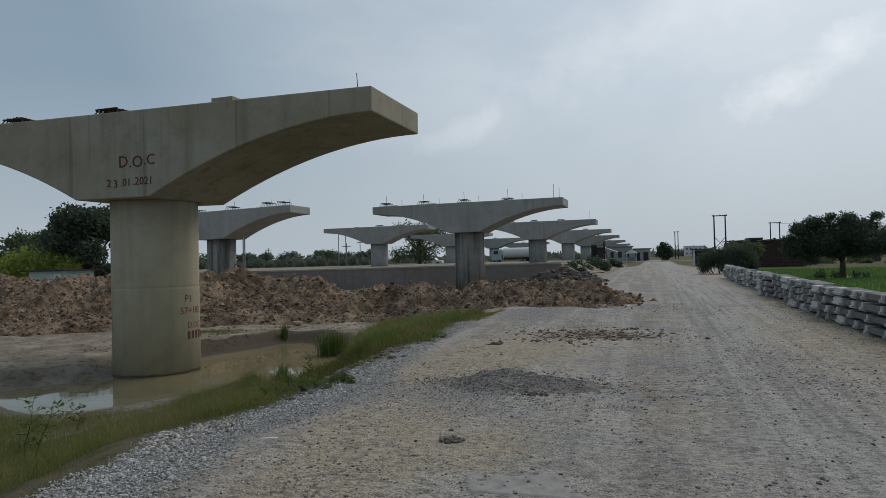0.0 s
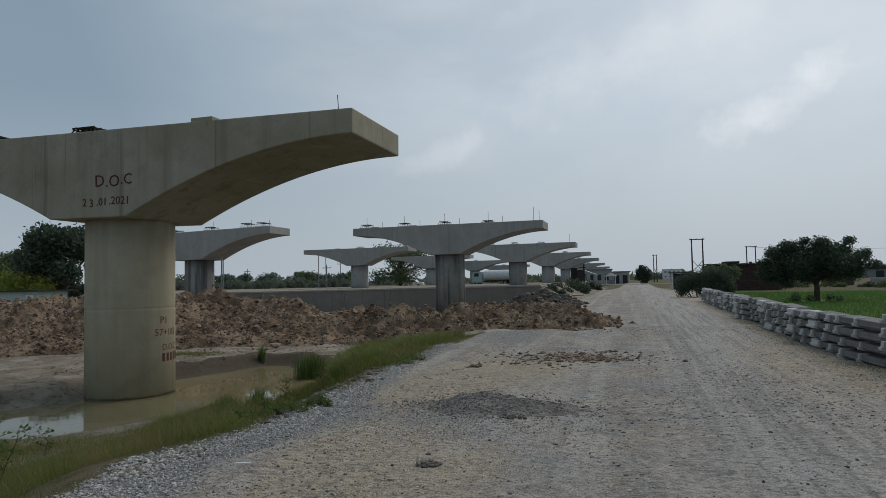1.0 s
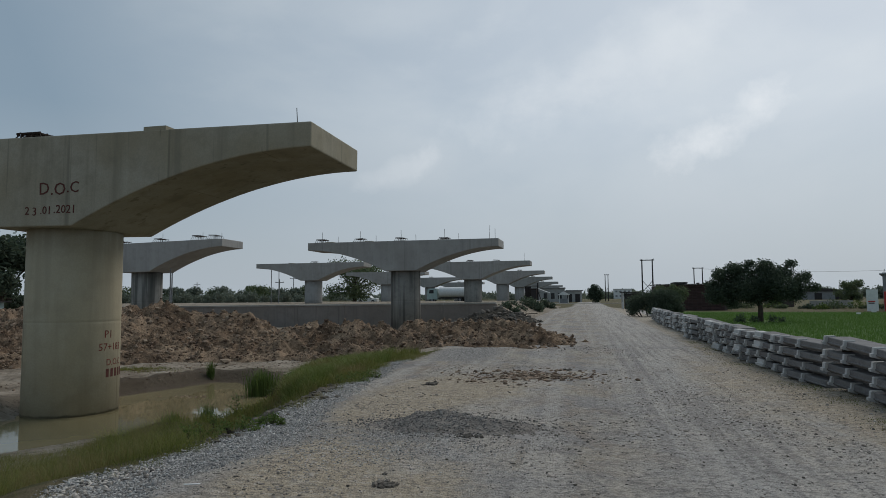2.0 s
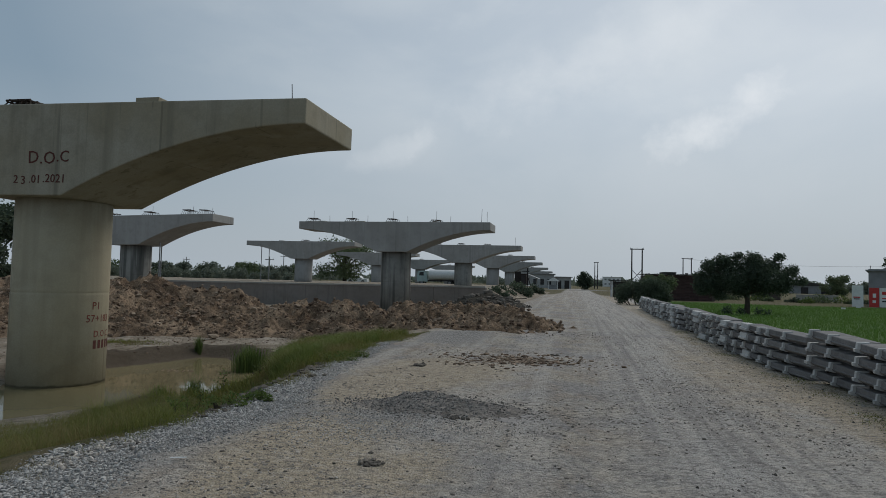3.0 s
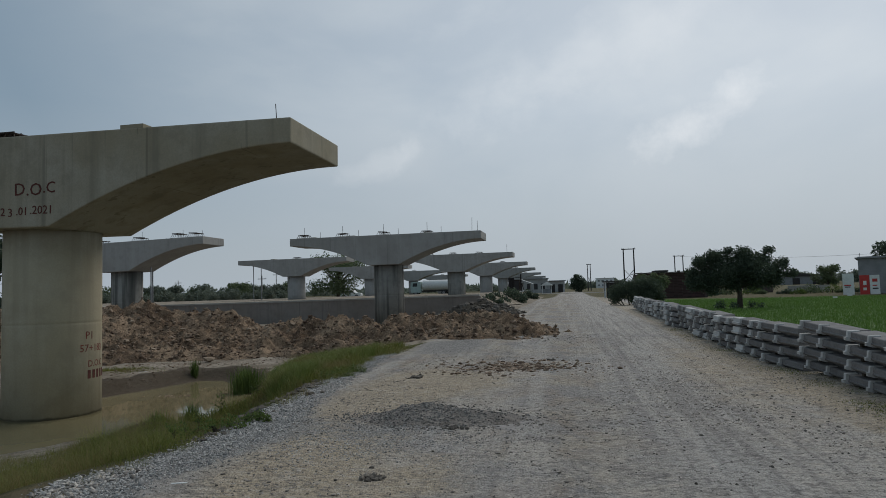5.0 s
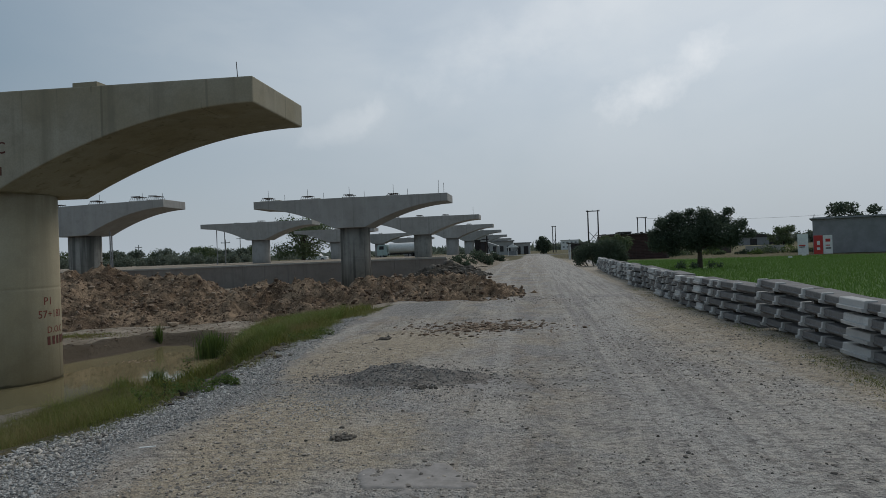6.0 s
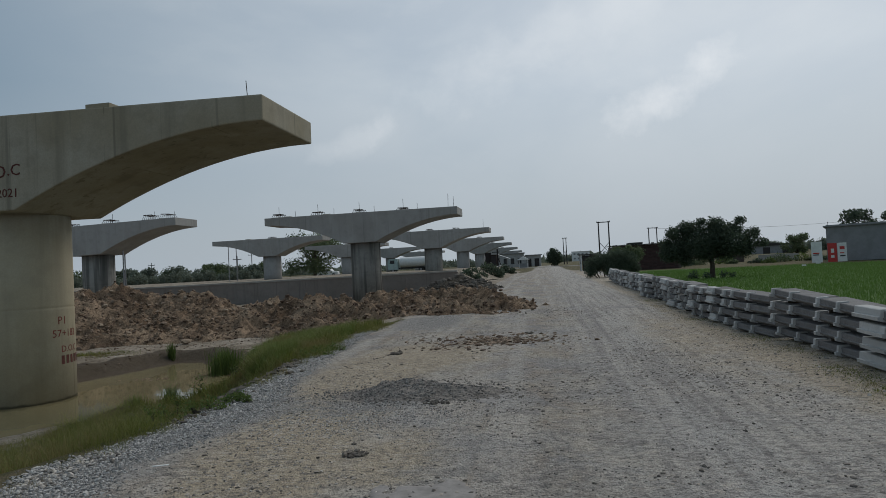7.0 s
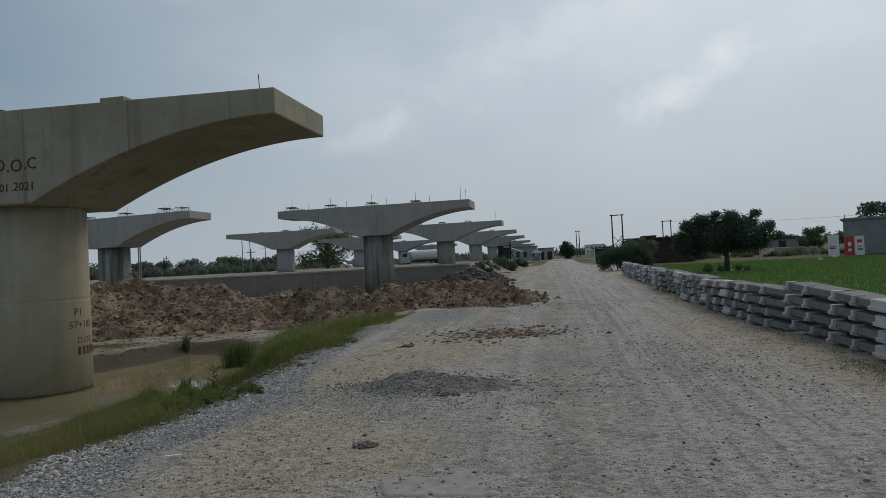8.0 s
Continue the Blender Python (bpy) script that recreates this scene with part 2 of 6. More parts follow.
def ground_material():
    m = Mat("ground_soil", 0.95, 0.15)
    loose, grass, dirt, field = m.attr("zone")
    pebble = m.cells(34)
    pebble2 = m.cells(85)
    tone = m.cells(34, out="Color")
    fine = m.noise(55, 5, 0.65)
    # packed haul road with wheel tracks along y
    track = m.noise(1.0, 5, 0.6, (1.5, 0.05, 1), 0.4)
    track2 = m.noise(1.0, 4, 0.6, (6.5, 0.16, 1), 0.2)
    patch = m.noise(0.55, 7, 0.62)
    grit = m.noise(15, 6, 0.75, (0.8, 1.15, 1))
    grit2 = m.noise(48, 3, 0.7)
    road = m.mix(m.ramp(patch, 0.4, 0.6), (0.33, 0.31, 0.292), (0.48, 0.42, 0.34))
    road = m.mix(m.ramp(m.noise(0.8, 6, 0.65, (1, 0.5, 1), 0.6), 0.47, 0.62, 0, 0.75), road, (0.36, 0.285, 0.21))
    road = m.mix(m.ramp(m.noise(0.9, 6, 0.65, (1.2, 0.6, 1), 0.4), 0.5, 0.64, 0, 0.7), road, (0.3, 0.297, 0.3))
    sp = m.n.new("ShaderNodeSeparateXYZ")
    m.link(m.pos, sp.inputs["Vector"])
    lane = m.ramp(m.mul(sp.outputs["X"], m.mul(m.noise(0.6, 4), 1.6), "ADD"), 0.6, 2.0)
    road = m.mix(m.mul(lane, 0.75), road, (0.56, 0.525, 0.48))
    road = m.mix(m.ramp(track, 0.46, 0.62, 0, 0.6), road, (0.57, 0.525, 0.475))
    road = m.mix(m.mul(lane, m.ramp(track2, 0.47, 0.62, 0, 0.7)), road, (0.3, 0.275, 0.255))
    road = m.mix(m.ramp(m.noise(1.6, 7, 0.72, (1, 0.6, 1)), 0.54, 0.64, 0, 0.55), road, (0.25, 0.228, 0.212))
    dust = m.n.new("ShaderNodeAttribute")
    dust.attribute_name = "dust"
    rut = m.n.new("ShaderNodeAttribute")
    rut.attribute_name = "rut"
    road = m.mix(m.ramp(m.mul(dust.outputs["Fac"], m.mul(m.noise(1.8, 6, 0.65), 0.8), "ADD"), 0.55, 1.05, 0, 0.9), road, (0.49, 0.4, 0.285))
    road = m.mix(m.ramp(m.mul(rut.outputs["Fac"], m.mul(m.noise(3.0, 5, 0.65), 0.8), "ADD"), 0.65, 1.15, 0, 0.6), road, (0.26, 0.24, 0.23))
    road = m.mix(m.ramp(grit, 0.51, 0.58, 0, 0.62), road, (0.17, 0.155, 0.143))
    road = m.mix(m.ramp(grit, 0.38, 0.46, 0.45, 0.0), road, (0.66, 0.6, 0.54))
    road = m.mix(m.ramp(grit2, 0.53, 0.61, 0, 0.5), road, (0.15, 0.138, 0.127))
    road = m.mix(m.mul(m.ramp(m.noise(7.5, 7, 0.75, (0.7, 1.3, 1)), 0.52, 0.6, 0, 0.7), m.ramp(m.noise(0.8, 5, 0.6), 0.42, 0.62, 0.1, 1.0)), road, (0.165, 0.15, 0.138))
    road = m.mix(m.mul(m.ramp(m.noise(5.5, 7, 0.75, (0.6, 1.4, 1)), 0.53, 0.6, 0, 0.6), m.ramp(m.noise(1.1, 5, 0.6), 0.42, 0.6, 0.1, 1.0)), road, (0.6, 0.53, 0.45))
    # loose crushed stone
    stone = m.mix(m.ramp(tone, 0.2, 0.8), (0.29, 0.275, 0.257), (0.5, 0.472, 0.438))
    # shade between the stones painted in: cell gaps go dark
    stone = m.mix(m.ramp(pebble2, 0.4, 0.75), stone, (0.17, 0.158, 0.145))
    col = m.mix(m.ramp(m.mul(loose, m.mul(m.noise(3.5, 5, 0.65), 0.9), "ADD"), 0.72, 1.15), road, stone)
    # soil under grass
    soil = m.mix(m.ramp(m.noise(2.5, 5), 0.35, 0.65), (0.085, 0.082, 0.035), (0.16, 0.13, 0.078))
    col = m.mix(m.ramp(m.mul(grass, m.mul(m.noise(4, 4), 0.5), "ADD"), 0.6, 0.95), col, soil)
    # excavated clay
    clay = m.mix(m.ramp(m.noise(0.9, 6, 0.6), 0.35, 0.68), (0.25, 0.205, 0.155), (0.42, 0.36, 0.29))
    clay = m.mix(m.ramp(m.noise(6, 6, 0.65), 0.48, 0.7, 0, 0.8), clay, (0.09, 0.07, 0.05))
    col = m.mix(m.ramp(m.mul(dirt, m.mul(m.noise(2.2, 5), 0.5), "ADD"), 0.6, 0.9), col, clay)
    damp = m.n.new("ShaderNodeAttribute")
    damp.attribute_name = "damp"
    col = m.mix(m.ramp(m.mul(damp.outputs["Fac"], m.mul(m.noise(2.6, 5), 0.6), "ADD"), 0.75, 1.05, 0, 0.9), col, (0.09, 0.07, 0.05))
    green = m.mix(m.ramp(m.noise(0.35, 6, 0.6), 0.35, 0.68), (0.085, 0.15, 0.04), (0.13, 0.2, 0.06))
    col = m.mix(m.ramp(field, 0.35, 0.65), col, green)
    m.color(col)
    m.bump(m.mul(m.mul(m.ramp(pebble, 0.0, 0.5, 0.6, 0), m.mul(m.noise(6, 7, 0.68), 2.2), "ADD"), fine, "ADD"), 0.9, 0.035)
    return m.m


def clay_material(name, a, b, c):
    m = Mat(name, 0.97, 0.1)
    col = m.mix(m.ramp(m.noise(0.7, 6, 0.6), 0.35, 0.66), a, b)
    col = m.mix(m.ramp(m.noise(5, 6, 0.65), 0.45, 0.7, 0, 0.8), col, c)
    col = m.mix(m.ramp(m.noise(22, 4), 0.5, 0.72, 0, 0.6), col, tuple(v * 1.25 for v in b))
    m.color(col).bump(m.mul(m.noise(7, 7, 0.65), m.mul(m.noise(30, 5), 0.4), "ADD"), 1.0, 0.12)
    return m.m


def shard_material(name, lo, hi, rough=0.95):
    m = Mat(name, rough, 0.2)
    col = m.mix(m.island(), lo, hi)
    m.color(m.mix(m.ramp(m.noise(30, 3), 0.4, 0.7, 0, 0.4), col, tuple(v * 0.6 for v in lo)))
    return m.m


def leaf_material(name, lo, hi, dry=None):
    m = Mat(name, 0.65, 0.25)
    col = m.mix(m.island(), lo, hi)
    if dry:
        col = m.mix(m.ramp(m.noise(1.3, 5, 0.6), 0.46, 0.64, 0, 0.85), col, dry)
    m.color(col)
    thin = m.n.new("ShaderNodeBsdfTranslucent")
    m.link(col, thin.inputs["Color"])
    both = m.n.new("ShaderNodeMixShader")
    both.inputs["Fac"].default_value = 0.4
    m.link(m.b.outputs["BSDF"], both.inputs[1])
    m.link(thin.outputs["BSDF"], both.inputs[2])
    m.link(both.outputs["Shader"], m.n["Material Output"].inputs["Surface"])
    return m.m


GROUND = ground_material()
CLAY = clay_material("excavated_clay", (0.15, 0.1, 0.066), (0.37, 0.27, 0.185), (0.05, 0.036, 0.028))
DARK_SOIL = clay_material("dark_soil", (0.06, 0.052, 0.043), (0.1, 0.088, 0.07), (0.035, 0.032, 0.027))
CLOD = shard_material("clay_clods", (0.085, 0.056, 0.04), (0.37, 0.275, 0.2))
CLOD_PALE = shard_material("dry_clay", (0.15, 0.105, 0.07), (0.42, 0.335, 0.25))
STONE = shard_material("crushed_stone", (0.18, 0.176, 0.17), (0.58, 0.555, 0.52))
ROAD_STONE = shard_material("road_stone", (0.1, 0.09, 0.08), (0.66, 0.6, 0.53))
PILE_STONE = shard_material("pile_stone", (0.12, 0.112, 0.105), (0.36, 0.338, 0.31))
CRUST = shard_material("road_crust", (0.14, 0.124, 0.11), (0.44, 0.385, 0.325))
MUD = shard_material("mud_lumps", (0.09, 0.078, 0.066), (0.2, 0.175, 0.148))
GRASS = leaf_material("bank_grass", (0.07, 0.1, 0.018), (0.235, 0.24, 0.06), (0.25, 0.195, 0.085))
REED = leaf_material("reed_green", (0.065, 0.11, 0.028), (0.15, 0.2, 0.055))
FRESH = leaf_material("fresh_grass", (0.09, 0.135, 0.03), (0.19, 0.23, 0.06), (0.21, 0.2, 0.075))
RICE = leaf_material("rice_green", (0.085, 0.165, 0.032), (0.115, 0.205, 0.046))
LEAF = leaf_material("dark_leaves", (0.048, 0.07, 0.05), (0.105, 0.135, 0.085))
LEAF_MID = leaf_material("mid_leaves", (0.07, 0.1, 0.05), (0.16, 0.195, 0.1))
# distance haze put into the leaf colour: paler and greyer than near foliage
LEAF_HAZED = leaf_material("hazed_leaves", (0.12, 0.145, 0.112), (0.2, 0.225, 0.172))
LEAF_YELLOW = leaf_material("yellow_green_leaves", (0.19, 0.24, 0.05), (0.37, 0.41, 0.1))
BARK = plain("bark", (0.075, 0.06, 0.045), 0.4, 5, 0.95, bump=0.02)
RUST = plain("rusty_rebar", (0.045, 0.032, 0.026), 0.4, 20, 0.75, 0.3)
STEEL = plain("grey_steel", (0.3, 0.3, 0.31), 0.25, 8, 0.5, 0.6)
POLE = plain("cement_pole", (0.3, 0.29, 0.27), 0.25, 4, 0.9)
DARK_METAL = plain("dark_metal", (0.045, 0.04, 0.04), 0.3, 6, 0.6, 0.3)
MORTAR = plain("mortar", (0.1, 0.08, 0.068), 0.3, 5, 0.95)
ROOF = plain("corrugated_roof", (0.06, 0.055, 0.05), 0.35, 2, 0.75)
RENDERED = plain("grey_render", (0.25, 0.255, 0.26), 0.2, 1.2, 0.9)
PALE_RENDER = plain("pale_render", (0.38, 0.38, 0.37), 0.2, 1.2, 0.9)
WHITE = plain("white_paint", (0.72, 0.72, 0.7), 0.12, 3, 0.6)
RED = plain("red_paint", (0.5, 0.05, 0.045), 0.15, 3, 0.6)
TEAL = plain("pale_teal_sheet", (0.42, 0.52, 0.5), 0.15, 2, 0.6)
PAINT_BROWN = plain("red_brown_lettering", (0.12, 0.042, 0.034), 0.3, 14, 0.9)
PAINT_RED = plain("red_lettering", (0.22, 0.055, 0.042), 0.35, 14, 0.9)
RUBBER = plain("rubber", (0.03, 0.03, 0.03), 0.2, 10, 0.8)
GLASS = plain("dark_window", (0.03, 0.035, 0.04), 0.1, 4, 0.08, spec=0.6)
FAR_ROAD = plain("pale_road", (0.3, 0.285, 0.26), 0.12, 0.4, 0.95)

wm = Mat("muddy_water", 0.04, 0.5)
wm.b.inputs["IOR"].default_value = 1.33
wm.color(wm.mix(wm.ramp(wm.noise(0.5, 4), 0.35, 0.65), (0.2, 0.17, 0.092), (0.245, 0.205, 0.112)))
wm.bump(wm.noise(2.2, 3, 0.5, (1, 1, 1)), 0.06, 0.02)
WATER = wm.m


# ---- mesh helpers ----
def part(name, bm, material, parent=None, label="", smooth=False):
    me = bpy.data.meshes.new(name)
    bm.normal_update()
    if smooth:
        for fc in bm.faces:
            fc.smooth = True
    bm.to_mesh(me)
    bm.free()
    me.materials.append(material)
    ob = new(name, me)
    if parent:
        ob.parent = parent
    if label:
        ob["label"] = label
    return ob


def raw(name, verts, faces, material, parent=None, smooth=False):
    me = bpy.data.meshes.new(name)
    me.from_pydata(verts, [], faces)
    if smooth:
        me.polygons.foreach_set("use_smooth", [True] * len(me.polygons))
    me.materials.append(material)
    me.update()
    ob = new(name, me)
    if parent:
        ob.parent = parent
    return ob


def box(bm, x0, x1, y0, y1, z0, z1, bevel=0.0):
    made = bmesh.ops.create_cube(bm, size=1, matrix=Matrix.Translation(((x0 + x1) / 2, (y0 + y1) / 2, (z0 + z1) / 2)) @ Matrix.Diagonal((x1 - x0, y1 - y0, z1 - z0, 1)))["verts"]
    if bevel:
        edges = list({e for v in made for e in v.link_edges})
        bmesh.ops.bevel(bm, geom=edges, offset=bevel, segments=2, affect="EDGES", profile=0.6)
    return bm


def boxed(*dims, bevel=0.0):
    return box(bmesh.new(), *dims, bevel=bevel)


def rod(bm, a, b, r1, r2=None, seg=8):
    a, b = Vector(a), Vector(b)
    r2 = r1 if r2 is None else r2
    d = b - a
    m = Matrix.Translation((a + b) / 2) @ d.to_track_quat("Z", "Y").to_matrix().to_4x4()
    bmesh.ops.create_cone(bm, segments=seg, radius1=r1, radius2=r2, depth=d.length, matrix=m, cap_ends=True)
    return bm


def extruded(profile, y0, y1, bm=None):
    """A solid from a closed profile in x and z, drawn out along y."""
    bm = bm or bmesh.new()
    a = [bm.verts.new((px, y0, pz)) for px, pz in profile]
    b = [bm.verts.new((px, y1, pz)) for px, pz in profile]
    n = len(profile)
    for i in range(n):
        j = (i + 1) % n
        bm.faces.new((a[i], b[i], b[j], a[j]))
    bm.faces.new(a)
    bm.faces.new(b[::-1])
    bmesh.ops.recalc_face_normals(bm, faces=bm.faces)
    return bm


def letters(text, size, material, depth=0.004):
    """Flat lettering in the xz plane, as one mesh with its left foot at the origin."""
    cu = bpy.data.curves.new("lettering", "FONT")
    cu.body, cu.size, cu.extrude, cu.resolution_u = text, size, depth, 2
    tmp = new("lettering_curve", cu)
    bpy.context.view_layer.update()
    me = bpy.data.meshes.new_from_object(tmp.evaluated_get(bpy.context.evaluated_depsgraph_get()))
    bpy.data.objects.remove(tmp)
    me.transform(Matrix.Rotation(radians(90), 4, "X"))
    me.materials.clear()
    me.materials.append(material)
    return new("lettering", me)


def sm(a, b, v):
    t = np.clip((v - a) / (b - a), 0, 1)
    return t * t * (3 - 2 * t)


def fbm(x, y, scale, octaves=4):
    """Vectorised value noise in -1..1 on arrays."""
    out, amp, tot = np.zeros_like(x, dtype=float), 1.0, 0.0
    for o in range(octaves):
        u, v = x * scale + 17.3 * o, y * scale - 9.1 * o
        iu, iv = np.floor(u), np.floor(v)
        fu, fv = u - iu, v - iv
        fu, fv = fu * fu * (3 - 2 * fu), fv * fv * (3 - 2 * fv)

        def h(a, b):
            s = np.sin(a * 127.1 + b * 311.7 + o * 7.7) * 43758.5453
            return (s - np.floor(s)) * 2 - 1

        val = (h(iu, iv) * (1 - fu) + h(iu + 1, iv) * fu) * (1 - fv) + (h(iu, iv + 1) * (1 - fu) + h(iu + 1, iv + 1) * fu) * fv
        out += amp * val
        tot += amp
        amp *= 0.5
        scale *= 2.03
    return out / tot


# ---- ground ----
RUTS = ((0.74, 0.06), (1.06, 0.05))
POND = np.array([(-13.5, 9.35), (-12.4, 9.5), (-11.2, 9.15), (-10.6, 9.2), (-10.2, 9.8), (-9.5, 11.2), (-8.8, 12.2), (-8.0, 12.55), (-8.3, 14.0), (-8.2, 15.4), (-8.6, 16.4), (-9.2, 17.3), (-10.2, 18.5), (-11.1, 19.3), (-11.9, 19.3), (-12.1, 18.2), (-12.5, 16.9), (-12.8, 16.0), (-13.3, 14.8), (-13.3, 13.4), (-12.75, 12.5), (-13.3, 12.0), (-13.65, 11.2), (-13.9, 10.6), (-15.5, 10.3), (-17.5, 10.2), (-17.5, 9.0)])
WATER_Z = -1.08


def pond_distance(x, y):
    """Metres to the pond's edge, negative inside."""
    best = np.full(np.shape(x), 1e9)
    inside = np.zeros(np.shape(x), bool)
    n = len(POND)
    for i in range(n):
        (ax, ay), (bx, by) = POND[i], POND[(i + 1) % n]
        dx, dy = bx - ax, by - ay
        t = np.clip(((x - ax) * dx + (y - ay) * dy) / (dx * dx + dy * dy), 0, 1)
        best = np.minimum(best, np.hypot(x - ax - t * dx, y - ay - t * dy))
        cross = ((ay > y) != (by > y)) & (x < (bx - ax) * (y - ay) / (by - ay + 1e-9) + ax)
        inside ^= cross
    return np.where(inside, -best, best)


def road_edge(y):
    return np.interp(y, [-50, 3, 4.2, 5.1, 5.7, 7.0, 7.8, 9, 12.5, 14.5, 16.5, 19, 22, 40, 60, 120], [-3.95, -4.0, -4.08, -4.3, -4.08, -3.96, -3.92, -4.18, -4.35, -4.55, -4.45, -4.25, -4.2, -3.6, -3.6, -3.8]) + 0.1 * fbm(y * 1.0, y * 0 + 3.0, 0.9, 4) + 0.07 * fbm(y * 1.0, y * 0 + 8.0, 3.1, 3)


def height(x, y):
    x, y = np.asarray(x, float), np.asarray(y, float)
    s = road_edge(y) - x
    road = 0.035 * fbm(x, y, 0.45, 4) + 0.02 * fbm(x * 2.6, y * 0.22, 1.0, 3) + 0.012 * fbm(x, y, 5.0, 3)
    road = road + 0.14 * np.exp(-(((x + 3.0) / 1.5) ** 2 + ((y - 18.9) / 1.1) ** 2))
    near = np.exp(-((np.hypot(x, y)) / 2.0) ** 2)
    road = road * (1 - near)
    bank = (1 - 0.5 * sm(10.5, 12.5, y) * sm(-0.53, -0.46, x / np.maximum(y, 1.0))) * (-0.72 * sm(0.12, 2.9 - 1.1 * sm(6.5, 8.0, y) * (1 - sm(11.0, 13.0, y)), s) - 0.16 * sm(2.6, 4.4, s)) + 0.09 * fbm(x, y, 0.9, 4) * sm(0.2, 1.2, s)
    bank = bank - 0.2 * np.exp(-((x / np.maximum(y, 1.0) + 0.565) / 0.075) ** 2) * sm(0.6, 1.6, s) * sm(6.5, 8.0, y)
    flat = -0.72 + 0.1 * fbm(x, y, 0.35, 4) + 0.06 * fbm(x, y, 2.0, 3)
    left = np.where(s < 3.2, bank, bank + (flat - bank) * sm(3.2, 5.0, s))
    d = pond_distance(x, y) + 0.14 * fbm(x, y, 1.3, 3)
    left = np.where(d > 0, WATER_Z + (left - WATER_Z) * sm(0.0, 0.75 + 3.2 * (1 - sm(9.0, 12.0, y)), d), WATER_Z - 0.35 * sm(0, 1.0, -d))
    left = left + (0.0 - left) * sm(30, 46, y) * 0.7 * sm(-10.0, -6.0, x)
    z = road + (left - road) * sm(0.0, 0.35, s)
    # raised road behind the retaining wall
    up = sm(50.15, 50.35, y) * sm(-4.6, -7.2, x) * (1 - sm(105, 140, y))
    z = z * (1 - up) + up * 1.02
    # paddy field beside the road
    z = z - 0.12 * sm(5.2, 6.4, x) * sm(6, 9, y) * (1 - sm(66, 74, y))
    far = sm(120, 260, np.hypot(x, y))
    return z * (1 - far)


def axis(lo, fine_lo, fine_hi, hi, step, grow=1.13):
    mid = list(np.arange(fine_lo, fine_hi, step))
    up, s = [], step
    v = mid[-1]
    while v < hi:
        s *= grow
        v += s
        up.append(v)
    down, s, v = [], step, mid[0]
    while v > lo:
        s *= grow
        v -= s
        down.append(v)
    return np.array(down[::-1] + mid + up)


xs, ys = axis(-2500, -19, 6.5, 2500, 0.11), axis(-600, 2.2, 22, 3500, 0.11, 1.07)
ys = np.sort(np.concatenate([ys[(ys < 50.05) | (ys > 50.5)], [50.1, 50.2, 50.3, 50.4]]))
gx, gy = np.meshgrid(xs, ys)
gz = height(gx, gy)
nx, ny = len(xs), len(ys)
verts = np.stack([gx, gy, gz], -1).reshape(-1, 3)
idx = np.arange(nx * ny).reshape(ny, nx)
faces = np.stack([idx[:-1, :-1], idx[:-1, 1:], idx[1:, 1:], idx[1:, :-1]], -1).reshape(-1, 4)
ground = raw("ground", verts.tolist(), faces.tolist(), GROUND, smooth=True)
tagged(ground, "dusty grey-brown gravel haul road and earth", "ground", kind="structure")
sx = road_edge(gy) - gx
loose = 0.42 * np.exp(-(((gx + 0.9) / 0.9) ** 2 + ((gy - 5.2) / 1.9) ** 2)) + 0.3 * np.exp(-(((gx + 2.6) / 0.8) ** 2 + ((gy - 7.2) / 0.7) ** 2)) + sm(0.85, 0.05, np.abs(sx + 0.25)) * (1 - 0.8 * sm(6, 10, gy)) * (gy < 24) + 0.5 * np.exp(-(((gx + 2.0) / 1.3) ** 2 + ((gy - 7.9) / 0.9) ** 2)) + 0.95 * np.exp(-(((gx + 3.2) / 1.0) ** 2 + ((gy - 18.2) / 2.4) ** 2))
grass_zone = sm(0.0, 0.3, sx) * (1 - sm(3.6, 5.2, sx)) * (gy < 20)
dirt_zone = np.clip(sm(3.6, 5.2, sx) + sm(0.1, 0.8, sx) * sm(18, 20, gy), 0, 1) * (1 - sm(90, 130, gy))
dirt_zone = np.maximum(dirt_zone, 0.95 * np.exp(-(((gx + 5.0) / 0.5) ** 2 + ((gy - 10.9) / 1.3) ** 2)))
dirt_zone = np.maximum(dirt_zone, 0.75 * np.exp(-(((gx + 1.2) / 1.3) ** 2 + ((gy - 13.4) / 1.1) ** 2)))
verge = sm(3.2, 4.3, gx) * (gy > 5) * (1 - sm(5.0, 6.0, gx)) * 0.08
wild = sm(70, 110, np.hypot(gx, gy)) * (1 - sm(0.0, 3.0, 4.2 - np.abs(gx - 0.2)) * (gy > 0) * (gy < 190))
beyond = sm(5.0, 7.0, gx) * sm(56, 64, gy + 0.25 * gx - 6) * 0.9
grass_zone = np.clip(np.maximum(np.maximum(np.maximum(grass_zone, verge), wild), beyond), 0, 1)
field_zone = sm(5.6, 6.2, gx + 0.3 * fbm(gx, gy, 0.6)) * sm(7, 8, gy) * (1 - sm(66, 70, gy + 0.25 * gx - 6))
zone = np.stack([np.clip(loose, 0, 1), grass_zone, dirt_zone, field_zone], -1).reshape(-1)
attr = ground.data.attributes.new("zone", "FLOAT_COLOR", "POINT")
attr.data.foreach_set("color", zone.astype(np.float32))

damp = ground.data.attributes.new("damp", "FLOAT", "POINT")
pd = pond_distance(gx, gy)
damp.data.foreach_set("value", np.maximum(sm(1.15, 0.7, pd + 0.5 * fbm(gx, gy, 1.1, 3)) * sm(2.6, 4.4, sx) * sm(-0.87, -0.81, gx / np.maximum(gy, 1.0)), 0.9 * np.exp(-(((gx + 5.0) / 0.45) ** 2 + ((gy - 10.2) / 1.2) ** 2))).reshape(-1).astype(np.float32))

